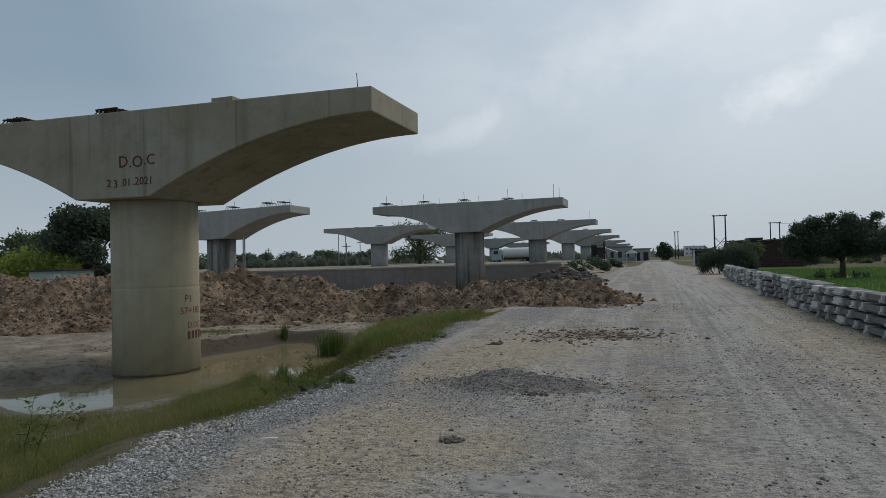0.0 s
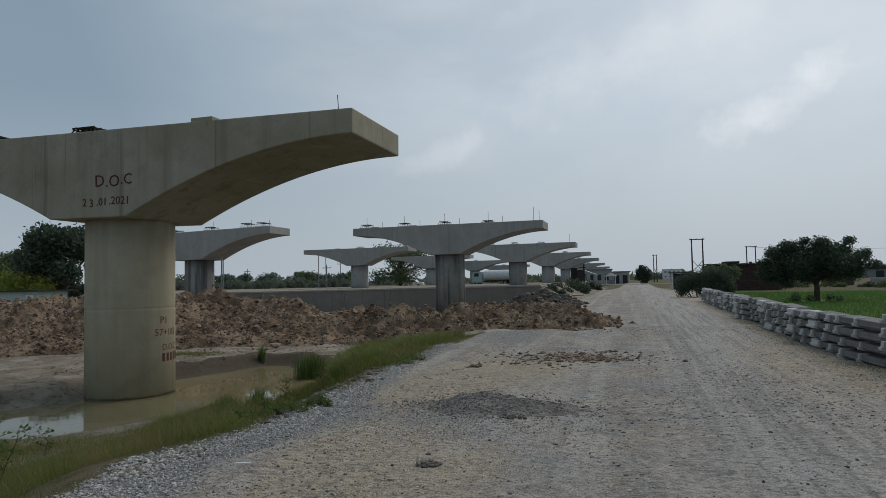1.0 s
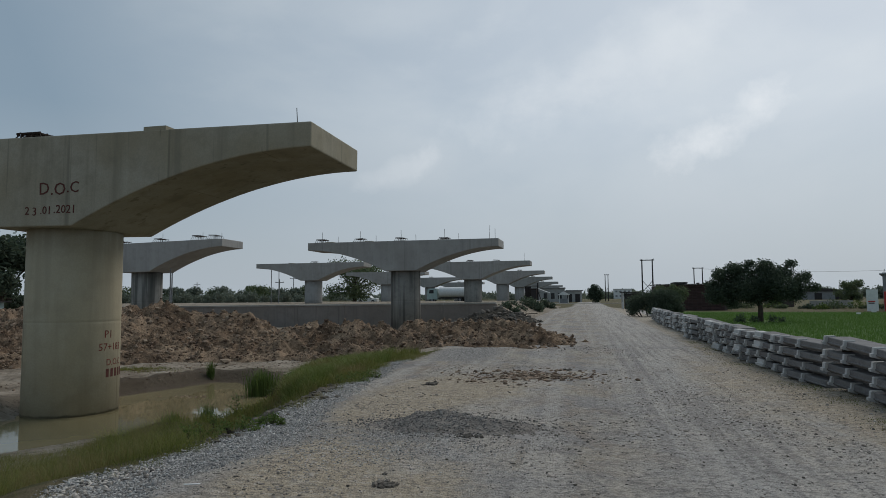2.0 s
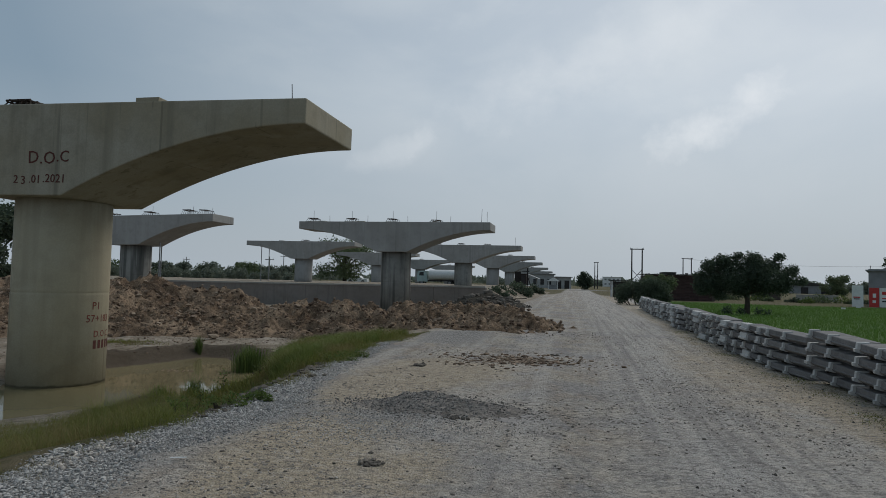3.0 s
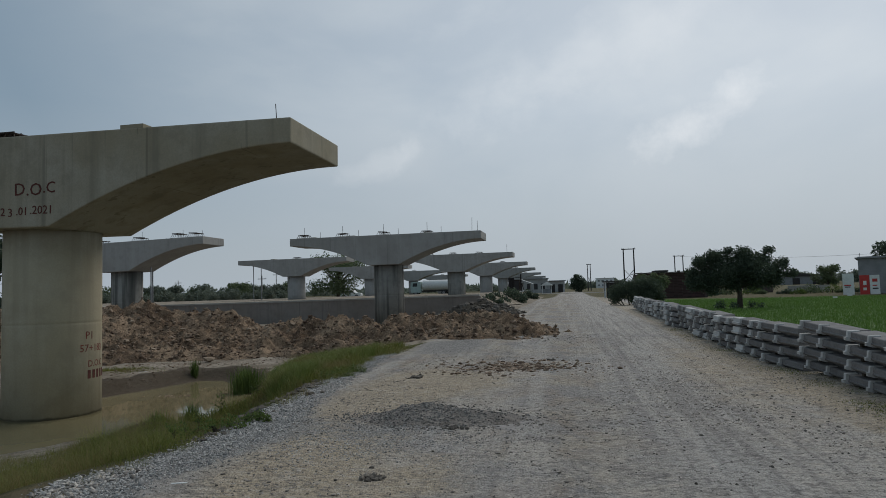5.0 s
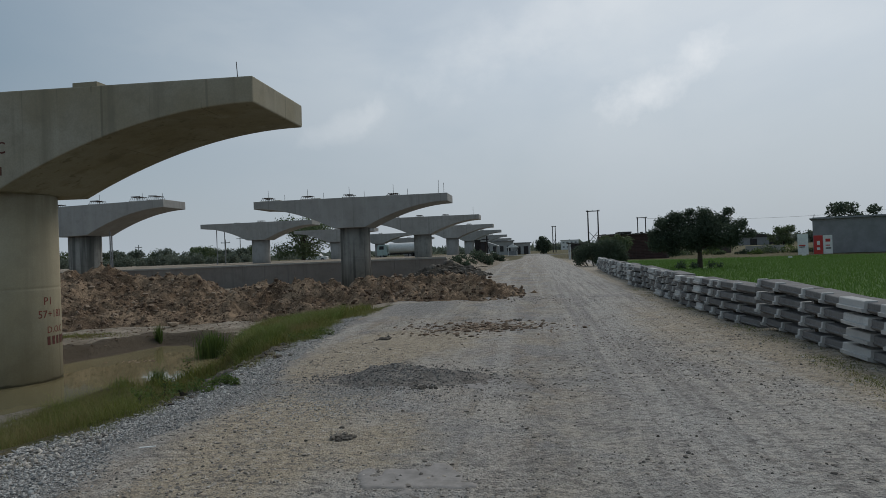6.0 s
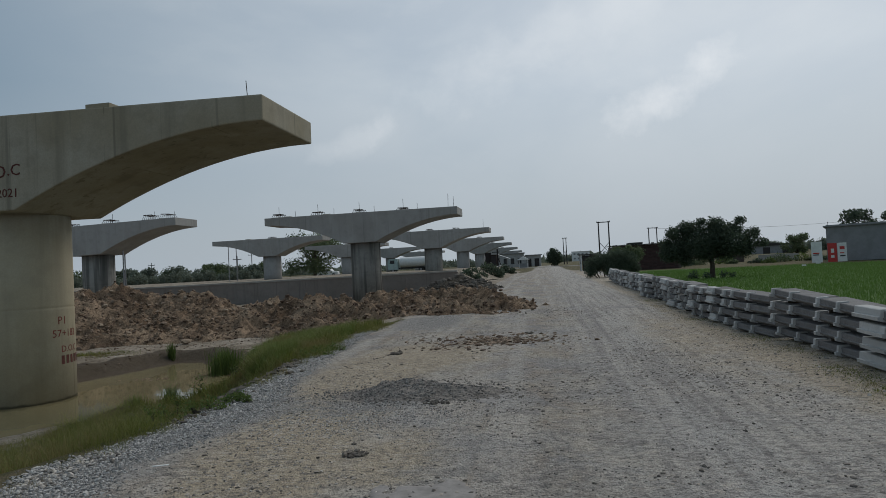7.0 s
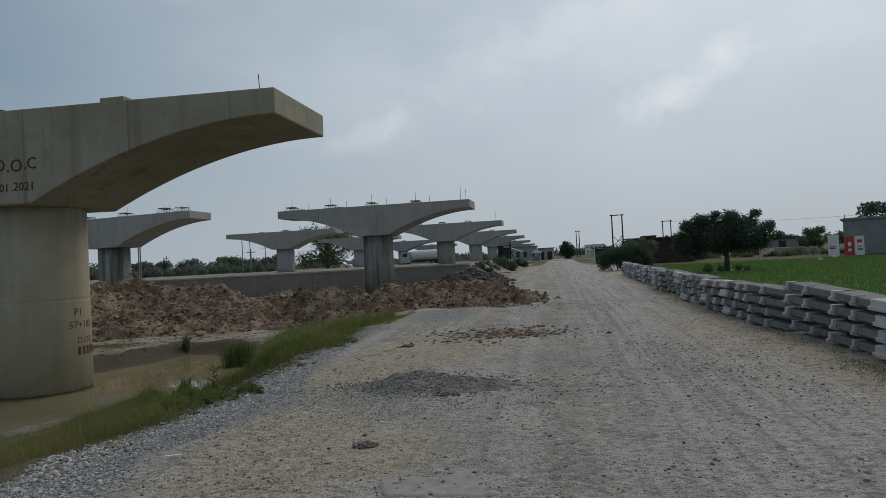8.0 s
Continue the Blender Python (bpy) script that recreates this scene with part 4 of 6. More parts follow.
for k, (x, y, top) in enumerate(LEFT):
    rods = [(4.65, -0.3, 0.75), (5.9, 0.1, 0.7), (1.5, -0.4, 0.75), (2.9, 0.4, 0.3)] if k == 1 else []
    cages = [(1.5, 0.26), (4.55, 0.34), (5.85, 0.3), (-1.6, 0.2)] if k == 1 else [(0.4, 0.14)]
    pier(x, y, top, -1.0 if k < 2 else 0.6, STAINED if k == 1 else GREY, cages, [-2.5] if k > 1 else [], rods, 160 + 10 * k, "grey concrete hammerhead pier of the far carriageway", -1.2 if k == 1 else 0.0)

# painted writing on the near pier
for text, x, z, size in (("D", -12.17, 4.0, 0.40), (".O", -11.86, 3.99, 0.40), (".C", -11.43, 4.03, 0.36), ("2", -12.53, 3.56, 0.26), ("3", -12.33, 3.53, 0.27), (".01", -12.12, 3.56, 0.26), (".2021", -11.76, 3.57, 0.27)):
    t = letters(text, size, PAINT_BROWN)
    t.parent = near
    t.location = (x + 12.38, -CAP_W / 2 - 0.004, z + 1.45)
    t.rotation_euler = (0, radians(-2 if text in "D3" else 1.5), 0)
    t["label"] = "hand-painted reddish-brown lettering"


def wrapped(ob, angle, z, r=1.054):
    """Bend flat lettering round the near column; angle from -y towards +x."""
    for v in ob.data.vertices:
        a = radians(angle) + v.co.x / r
        rr = r - v.co.y * 0.2
        v.co = (rr * math.sin(a), -rr * math.cos(a), z + v.co.z)
    ob.parent = near
    ob["label"] = "red stencilled lettering on the column"


for text, angle, z, size in (("P1", 80, 0.70, 0.26), ("57+183", 72, 0.40, 0.25), ("D.O.C", 84, 0.04, 0.22)):
    wrapped(letters(text, size, PAINT_RED), angle, z + 1.45)
for i in range(6):
    bar = part("lettering", boxed(0, 0.09, -0.004, 0.004, 0, 0.2), PAINT_BROWN, near)
    for v in bar.data.vertices:
        a = radians(84) + (v.co.x + 0.15 * i) / 1.054
        rr = 1.054 - v.co.y * 0.2
        v.co = (rr * math.sin(a), -rr * math.cos(a), -0.24 + 1.45 + v.co.z)

# steel props under the far carriageway caps
for x, y, z0, z1 in ((-37.7, 73.2, 1.0, 5.19), (-36.9, 73.6, 1.0, 5.05), (-29.7, 42.3, -0.6, 3.6), (-29.2, 41.4, -0.6, 3.85)):
    p = part("steel_prop", rod(bmesh.new(), (0, 0, 0), (0, 0, z1 - z0 - 0.02), 0.045, seg=10), STEEL)
    p.location = (x, y, z0)
    tagged(p, "slim grey steel prop pole under a pier cap", "prop", "steel props")

# ---- retaining wall ----
wall = new("retaining_wall")
wall.location = (0, 50.0, 0.05)
wall.rotation_euler = (0, radians(-0.3), 0)
x = -52.0
while x < -7.0:
    x1 = min(x + 4.1, -6.8)
    part("panel", boxed(x + 0.005, x1 - 0.005, -0.16, 0.16, -0.9, 1.05, bevel=0.012), WALL, wall)
    part("coping", boxed(x + 0.006, x1 - 0.006, -0.22, 0.22, 1.05, 1.18, bevel=0.015), COPING, wall, "paler concrete coping")
    x = x1
part("core", boxed(-52, -6.83, -0.1, 0.1, -0.95, 1.04), WALL, wall)
tagged(wall, "low grey concrete retaining wall with pale coping", "retaining wall", kind="structure")


# ---- stacked precast blocks ----
BLOCK_LEN = 1.7


def block_profile():
    """Stepped kerb section: proud foot, sloping ledge, set-back upper part; the road side is -x."""
    return [(-0.12, 0.0), (-0.2, 0.045), (-0.205, 0.062), (-0.19, 0.072), (-0.19, 0.142), (-0.18, 0.152), (0.2, 0.152), (0.2, 0.0)]


def lug_profile():
    """The thickened section: a proud lower lip, a ledge and a set-back upper face."""
    return [(-0.17, 0.004), (-0.265, 0.03), (-0.27, 0.074), (-0.235, 0.08), (-0.228, 0.16), (-0.215, 0.17), (-0.06, 0.17), (-0.06, 0.004)]


def concrete_block(lugs, label):
    """One block along y, foot at the origin's level; thickened lugs, coloured as lit, between pairs of places along it.
    """
    root = new("concrete_block")
    half = BLOCK_LEN / 2
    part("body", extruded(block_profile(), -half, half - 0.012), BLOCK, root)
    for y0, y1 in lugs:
        part("lug", extruded(lug_profile(), y0, y1), BLOCK_LIT, root, "stepped concrete lug coloured as brighter lit")
    return tagged(root, label, "concrete block", "stacked concrete blocks")


kinds = [concrete_block(((0.77, 0.85), (0.0, 0.06)), "grey precast concrete kerb block with two narrow lugs coloured as lit, stacked"),
         concrete_block(((0.75, 0.85), (0.04, 0.11)), "grey precast concrete kerb block with end lug coloured as lit, stacked"),
         concrete_block(((0.12, 0.85), (-0.85, -0.3)), "precast concrete kerb block with long raised faces coloured as lit, stacked"),
         concrete_block(((0.45, 0.85), (-0.2, -0.06)), "grey precast concrete kerb block with one long lug coloured as lit, stacked")]
gs = random.Random(11)
ENDS = [7.9, 9.42, 10.85, 12.4, 14.1]
while ENDS[-1] < 43.5:
    ENDS.append(ENDS[-1] + (1.74 if ENDS[-1] < 20 else 1.82))
TURN = (4.0, 7.0, 9.0, 11.0, 3.0, 6.0, 4.5)
PITCH = (0.205, 0.21, 0.222, 0.208, 0.198)
NEAR_X = (4.26, 4.25, 4.2, 3.98)


def stack_x(i):
    return NEAR_X[i] if i < 4 else float(np.interp(ENDS[i], [14, 19, 30, 43], [3.88, 3.92, 4.1, 4.25])) + 0.07 * math.sin(i * 1.7) - (0.12 if i in (5, 10, 15) else 0.0)


unused = [True] * 4
for i in range(len(ENDS) - 1):
    y0, y1 = ENDS[i], ENDS[i + 1]
    stretch = (y1 - y0 - 0.015) / BLOCK_LEN
    far = ENDS[i] > 30
    for k in range(4):
        x = stack_x(i) + gs.uniform(-0.035, 0.035) + 0.03 * (k == 0)
        yaw = TURN[i if i < 4 else 4 + i % 3] + gs.uniform(-1.2, 1.2) * (3 if far else 1)
        z = (0.0 if i < 4 else 0.02) + k * PITCH[min(i, 4)] + float(height(x, y0 + 0.8)) * 0.5 + (0.03 if i == 2 else 0) + 0.03 * math.sin(i * 2.3) * (i > 4)
        m = pose(x, (y0 + y1) / 2 + gs.uniform(-0.04, 0.04), z, (2.6 + 0.5 * k if i in (1, 2) else 1.6) + gs.uniform(-0.6, 0.6), gs.uniform(-0.8, 0.8), yaw) @ Matrix.Diagonal((1, stretch, 1, 1))
        which = 2 if i == 0 else gs.randrange(2) if i < 4 else (0, 1, 3, 1, 0, 2)[(i * 5 + gs.randrange(2)) % 6]
        if unused[which]:
            kinds[which].matrix_basis, unused[which] = m, False
        else:
            copy_thing(kinds[which], m)
# thin bearers between the layers
for i in range(len(ENDS) - 1):
    for k in range(0, 4):
        sp = part("timber_spacer", boxed(-0.14, 0.07, -0.03, 0.03, -0.05, 0.0), BARK)
        sp.location = (stack_x(i), ENDS[i] + 0.78 * (ENDS[i + 1] - ENDS[i]), (0.02 if i < 4 else 0.04) + k * PITCH[min(i, 4)] + float(height(stack_x(i), ENDS[i] + 0.8)) * 0.5)
        tagged(sp, "thin dark timber spacer between stacked blocks", "spacer", "timber spacers")


# ---- grass ----
def blades(name, px, py, pz, hgt, width, material, rng, bend=0.5):
    """Curved tapered blades in one mesh, three points up each."""
    n = len(px)
    a = rng.uniform(0, 6.283, n)
    lean = rng.uniform(0.1, 1.0, n) * bend * hgt
    dx, dy = np.cos(a), np.sin(a)
    b = a + 1.57 + rng.normal(0, 0.5, n)
    wx, wy = np.cos(b) * width, np.sin(b) * width
    v = np.zeros((n, 5, 3))
    for i, (t, w) in enumerate(((0, -1), (0, 1), (0.55, -0.75), (0.55, 0.75), (1, 0))):
        v[:, i, 0] = px + dx * lean * t * t + wx * w
        v[:, i, 1] = py + dy * lean * t * t + wy * w
        v[:, i, 2] = pz - 0.02 + hgt * t * (1 - 0.15 * t)
    base = 5 * np.arange(n)[:, None]
    quads = (np.array([[0, 1, 3, 2]]) + base).tolist()
    tris = (np.array([[2, 3, 4]]) + base).tolist()
    return raw(name, v.reshape(-1, 3).tolist(), quads + tris, material)


n = 260000
py = 2.2 + 16.5 * rng.random(n) ** 1.35
s = -0.1 + (4.65 + 3.2 * (py < 9.5)) * rng.random(n)
px_ = road_edge(py) - s
d = pond_distance(px_, py)
clump = fbm(px_, py, 1.1, 4)
keep = (np.hypot((px_ + 4.9) / 0.6, (py - 10.1) / 1.4) + rng.uniform(-0.3, 0.3, n) > 1) & (d > 0.05 + 0.25 * clump) & (clump + rng.uniform(-0.3, 0.3, n) > 0.02 - 0.2 * (s > 1.2)) & (s > 0.02 + 0.3 * fbm(px_, py, 1.5, 3) + 0.2 * fbm(px_, py, 5.0, 2)) & (rng.random(n) > 0.45 * fbm(px_ + 40, py, 0.6, 3) + 0.2)
px_, py, clump, d, s = px_[keep], py[keep], clump[keep], d[keep], s[keep]
hh = rng.uniform(0.05, 0.27, len(px_)) ** 1.15 * 1.1 * (1.25 + 1.9 * np.clip(clump + 0.05, 0, 1)) * (0.45 + 0.55 * sm(0.1, 0.9, s)) * (0.55 + 0.45 * sm(0.0, 0.5, d)) * (1 - 0.7 * np.exp(-((px_ / py + 0.56) / 0.085) ** 2) * (py > 7)) * (1 - 0.3 * (px_ < -8.3))
tagged(blades("grass", px_, py, height(px_, py), hh, rng.uniform(0.0009, 0.0023, len(px_)), GRASS, rng, 1.5), "olive green and straw-coloured grass on the pond bank", "grass", kind="stuff")
# taller wisps standing out of the bank grass
n = 5200
py = 3.0 + 8.5 * rng.random(n) ** 1.2
px_ = road_edge(py) - 0.5 - 4.5 * rng.random(n)
clump = fbm(px_ + 7, py, 0.9, 3)
keep = (clump > 0.02) & (pond_distance(px_, py) > 0.2) & (np.abs(px_ / py + 0.6) > 0.07)
px_, py = px_[keep], py[keep]
tagged(blades("grass_wisps", px_, py, height(px_, py), rng.uniform(0.25, 0.5, len(px_)), rng.uniform(0.0012, 0.0026, len(px_)), FRESH, rng, 0.8), "tall thin green grass wisps on the pond bank", "grass", kind="stuff")
# brighter grass further along the bank
n = 15000
py = rng.uniform(11.5, 20.5, n)
px_ = road_edge(py) - rng.uniform(0.5, 3.8, n)
clump = fbm(px_, py, 0.9, 3)
keep = (clump > 0.12) & (pond_distance(px_, py) > 0.2) & (py < 20.5 - 0.35 * (px_ + 9))
px_, py = px_[keep], py[keep]
tagged(blades("tall_grass", px_, py, height(px_, py), rng.uniform(0.1, 0.33, len(px_)), rng.uniform(0.004, 0.009, len(px_)), GRASS, rng, 0.8), "taller fresh green grass beside the gravel", "grass", kind="stuff")


# lush patch where the bank meets the heap
n = 42000
py = rng.uniform(11.2, 21.0, n)
left, right = np.interp(py, [11.2, 14.7, 20.8], [-5.8, -7.3, -8.9]), np.interp(py, [11.4, 12.5, 14.8, 16, 19.9, 21], [-5.05, -5.2, -5.3, -5.0, -6.0, -7.2])
px_ = left + (right - left) * rng.random(n)
clump = fbm(px_, py, 0.8, 3)
keep = (px_ / py > -0.495) & (clump + rng.uniform(-0.4, 0.4, n) > -0.15) & (pond_distance(px_, py) > 0.15)
px_, py, clump = px_[keep], py[keep], clump[keep]
tagged(blades("fresh_grass", px_, py, height(px_, py), rng.uniform(0.12, 0.36, len(px_)) * (1 + 0.7 * np.clip(clump, 0, 1)), rng.uniform(0.002, 0.0045, len(px_)), FRESH, rng, 0.9), "lush bright green grass between the heap and the road", "grass", kind="stuff")
# thin yellowish grass on the flat by the heap
n = 2500
px_, py = rng.normal(-14.9, 0.8, n), rng.normal(18.9, 0.35, n)
tagged(blades("flat_grass", px_, py, height(px_, py), rng.uniform(0.04, 0.12, n), rng.uniform(0.004, 0.008, n), GRASS, rng, 0.9), "thin yellow-green grass on the mud flat", "grass", kind="stuff")


def reed_clump(x, y, z, r, h, count, seed, label):
    g = np.random.default_rng(seed)
    ob = blades("reed_clump", g.normal(0, r * 0.5, count), g.normal(0, r * 0.5, count), np.zeros(count), g.uniform(0.45, 1.0, count) * h, g.uniform(0.006, 0.013, count), REED, g, 0.35)
    ob.location = (x, y, z)
    tagged(ob, label, "reeds", "reed clumps", "thing")


reed_clump(-9.0, 17.0, -1.06, 0.36, 0.92, 700, 1, "dense dark green reed clump at the pond edge")
reed_clump(-12.15, 19.45, -1.0, 0.1, 0.8, 150, 2, "narrow upright clump of brownish reeds")
reed_clump(-8.6, 12.35, -1.08, 0.2, 0.5, 90, 3, "sparse reeds growing out of shallow water")
reed_clump(-8.05, 12.75, -1.08, 0.2, 0.66, 130, 4, "sparse reeds growing out of shallow water")
reed_clump(-7.0, 15.4, -0.65, 0.45, 0.6, 420, 5, "fresh green reed clump on the bank")
reed_clump(-6.4, 17.0, -0.6, 0.5, 0.62, 450, 6, "fresh green reed clump on the bank")


def weed(x, y, h, seed, lean=0.2):
    """A leafy upright weed: stalk with side twigs and leaves."""
    g = random.Random(seed)
    z = float(height(x, y))
    root = new("weed")
    root.location = (x, y, z)
    bm, lv = bmesh.new(), bmesh.new()
    tips = []
    prev = Vector((0, 0, -0.03))
    for i in range(6):
        nxt = prev + Vector((lean * h / 6 + g.uniform(-.02, .02), g.uniform(-.02, .02), h / 6))
        rod(bm, prev, nxt, 0.008 * (1 - i / 8), 0.008 * (1 - (i + 1) / 8), 5)
        if i > 0:
            for _ in range(2):
                tip = nxt + Vector((g.uniform(-.16, .16), g.uniform(-.16, .16), g.uniform(.02, .12)))
                rod(bm, nxt, tip, 0.004, 0.002, 4)
                tips.append((nxt + tip) / 2)
                tips.append(tip)
        prev = nxt
    for tp in tips:
        for _ in range(4):
            m = Matrix.Translation(tp + Vector((g.uniform(-.03, .03), g.uniform(-.03, .03), g.uniform(-.02, .03)))) @ Euler((g.uniform(-1, 1), g.uniform(-1, 1), g.uniform(0, 6.3))).to_matrix().to_4x4()
            q = [lv.verts.new(m @ Vector(c)) for c in ((0, 0, 0), (0.025, 0.014, 0.004), (0.06, 0, 0.0), (0.025, -0.014, 0.004))]
            lv.faces.new(q)
    tagged(part("stalk", bm, BARK, root), kind="stuff")
    tagged(part("leaves", lv, REED, root), kind="stuff")
    tagged(root, "leafy green weed on a thin stalk by the pond", "weed", "pond-side weeds")


for i, (x, y, h, ln) in enumerate(((-7.5, 6.05, 0.8, 0.12), (-7.45, 6.15, 0.72, 0.5), (-8.3, 7.6, 0.35, -0.1), (-6.2, 9.6, 0.3, 0.1), (-5.6, 9.2, 0.26, 0.2), (-5.1, 8.4, 0.24, 0.1), (-6.6, 10.6, 0.34, 0.0), (-5.9, 11.2, 0.3, 0.1), (-5.35, 10.0, 0.25, 0.0), (-7.6, 13.2, 0.4, 0.1), (-7.1, 13.9, 0.3, 0.0), (-7.2, 14.8, 0.3, 0.1), (-6.9, 14.4, 0.3, -0.1), (-4.75, 7.2, 0.16, 0.0))):
    weed(x, y, h, 30 + i, ln)
# low weeds along the foot of the stacks
n = 22000
py = 6.5 + 18 * rng.random(n) ** 2.0
px_ = np.interp(py, [5, 12, 15, 30], [3.7, 3.7, 3.4, 3.6]) + rng.normal(0, 0.2, n)
keep = fbm(px_, py, 1.1, 3) + rng.uniform(-0.2, 0.2, n) > 0.05
px_, py = px_[keep], py[keep]
tagged(blades("verge_weeds", px_, py, height(px_, py), rng.uniform(0.015, 0.055, len(px_)), rng.uniform(0.003, 0.007, len(px_)), GRASS, rng, 1.4), "low weeds at the foot of the block stacks", "weeds", kind="stuff")
# paddy
n = 120000
px_, py = 5.6 + 34 * rng.random(n), 8 + 60 * rng.random(n) ** 1.2
keep = (py + 0.25 * px_ - 6 < 68) & (np.hypot(px_ - 10.7, py - 45) > 1.6)
px_, py = px_[keep], py[keep]
tagged(blades("rice_plants", px_, py, height(px_, py), rng.uniform(0.14, 0.26, len(px_)), rng.uniform(0.008, 0.018, len(px_)), RICE, rng, 0.9), "bright green young rice plants in a paddy field", "rice", kind="stuff")


# ---- trees ----
def leaf_cloud(blobs, count, size, seed, squash=0.8):
    """Leaf sprays scattered through uneven lobes: (x, y, z, radius) rows."""
    g = np.random.default_rng(seed)
    w = np.array([b[3] ** 2 for b in blobs])
    pick = g.choice(len(blobs), count, p=w / w.sum())
    c = np.array(blobs)[pick]
    d = g.normal(size=(count, 3))
    d /= np.linalg.norm(d, axis=1, keepdims=True)
    r = c[:, 3] * g.random(count) ** 0.38 * (1 + 0.14 * g.normal(size=count))
    p = c[:, :3] + d * r[:, None] * np.array([1, 1, squash])
    u = g.normal(size=(count, 3))
    u /= np.linalg.norm(u, axis=1, keepdims=True)
    v = np.cross(u, g.normal(size=(count, 3)))
    v /= np.linalg.norm(v, axis=1, keepdims=True)
    s = size * g.uniform(0.55, 1.3, (count, 1))
    q = np.stack([p - u * s, p - v * s * 0.45, p + u * s, p + v * s * 0.45], 1)
    f = (np.arange(count)[:, None] * 4 + np.arange(4)).tolist()
    return q.reshape(-1, 3).tolist(), f


def tree(x, y, z, h, spread, leaf, seed, label, count=5000, size=0.16, trunk=0.3, fork=0.3, lobes=14, low=0.32, name="tree"):
    g = random.Random(seed)
    root = new(name)
    root.location = (x, y, z)
    bm = bmesh.new()
    tr = h * 0.028 if trunk is None else trunk / 2
    split = Vector((g.uniform(-.1, .1), g.uniform(-.1, .1), h * fork))
    rod(bm, (0, 0, -0.15), split * 0.5, tr * 1.25, tr, 10)
    rod(bm, split * 0.5, split, tr, tr * 0.85, 10)
    blobs = []
    for i in range(lobes):
        a = 6.283 * i / lobes + g.uniform(-.5, .5)
        rr = spread * g.uniform(0.25, 0.82) if i else 0
        zz = h * (low + (0.84 - low) * g.random()) if i else h * 0.72
        edge = 1 - 0.55 * (rr / spread) ** 2
        zz = min(zz, h * (0.45 + 0.42 * edge))
        c = Vector((math.cos(a) * rr, math.sin(a) * rr, zz))
        br = spread * g.uniform(0.24, 0.4)
        blobs.append((c.x, c.y, min(c.z, h - br * 0.75), br))
        mid = split.lerp(c, 0.5) + Vector((0, 0, h * 0.04))
        rod(bm, split, mid, tr * 0.5, tr * 0.3, 6)
        rod(bm, mid, c, tr * 0.3, tr * 0.1, 6)
    part("trunk", bm, BARK, root)
    v, f = leaf_cloud(blobs, count, size, seed)
    raw("crown", v, f, leaf, root)
    return tagged(root, label, "tree")


def lobed(root_name, x, y, z, blobs, leaf, count, size, seed, label, category="bush"):
    """A bush of given lobes with a few stems."""
    root = new(root_name)
    root.location = (x, y, z)
    for bx, by, bz, br in blobs:
        part("stem", rod(bmesh.new(), (bx * 0.6, by * 0.6, -0.1), (bx, by, bz), 0.05, 0.02, 6), BARK, root)
    v, f = leaf_cloud(blobs, count, size, seed, 1.0)
    v = [(a, b, max(c, 0.02)) for a, b, c in v]
    raw("foliage", v, f, leaf, root)
    return tagged(root, label, category)


# field tree with a wide low crown
g = random.Random(5)
root = new("tree")
root.location = (10.65, 45.0, -0.14)
bm = bmesh.new()
rod(bm, (0, 0, -0.2), (0.05, 0, 0.9), 0.2, 0.15, 10)
rod(bm, (0.05, 0, 0.9), (0.0, 0, 1.5), 0.15, 0.12, 10)
LOBES = [(-2.3, 0, 1.9, 0.85), (-1.9, 0.4, 2.7, 0.85), (-2.4, -0.3, 3.1, 0.5), (-1.0, -0.3, 2.2, 1.0), (-0.9, 0.2, 3.2, 0.75), (0.1, 0, 2.5, 1.1), (0.35, 0.1, 3.55, 0.62), (1.1, -0.4, 2.3, 1.0), (1.5, 0.3, 3.05, 0.75), (1.95, 0.1, 3.7, 0.38), (2.3, 0, 2.4, 0.7), (2.75, 0.2, 2.9, 0.45), (3.2, -0.1, 2.2, 0.4), (-2.8, 0.2, 2.4, 0.45), (-1.6, 0, 1.35, 0.6), (0.9, 0.2, 1.7, 0.7), (-0.5, 0.1, 3.75, 0.35)]
for lx, ly, lz, lr in LOBES:
    rod(bm, (0, 0, 1.3), (lx * 0.5, ly * 0.5, (1.5 + lz) / 2), 0.07, 0.05, 6)
    rod(bm, (lx * 0.5, ly * 0.5, (1.5 + lz) / 2), (lx, ly, lz), 0.05, 0.015, 6)
part("trunk", bm, BARK, root)
v, f = leaf_cloud(LOBES + [(-2.6, 0.1, 1.7, 0.7), (-0.3, 0, 1.6, 0.7), (2.0, 0, 1.8, 0.7), (0.6, 0.1, 3.0, 0.9), (-1.5, 0, 3.4, 0.6)], 34000, 0.075, 5)
raw("crown", v, f, LEAF, root)
tagged(root, "broad dark green tree standing in the paddy edge", "tree")
lobed("bush", 10.6, 44.2, -0.12, [(-1.3, 0, 0.22, 0.35), (-0.5, 0, 0.18, 0.3), (0.6, 0.1, 0.2, 0.3), (1.1, 0, 0.16, 0.25)], LEAF, 700, 0.07, 8, "low dark undergrowth at the tree foot")

# leafy creepers at the gravel's edge
for cx, cy, cw, seed in ((-4.2, 7.4, 0.2, 71), (-3.98, 7.75, 0.14, 72), (-4.5, 12.0, 0.26, 73), (-4.4, 12.7, 0.2, 74)):
    lobed("creeper", cx, cy, float(height(cx, cy)) - 0.01, [(-cw, 0, 0.05, cw * 0.5), (0, 0.03, 0.07, cw * 0.6), (cw, -0.02, 0.05, cw * 0.5)], REED, 420, 0.022, seed, "low dark green leafy creeper on the gravel edge", "plant")

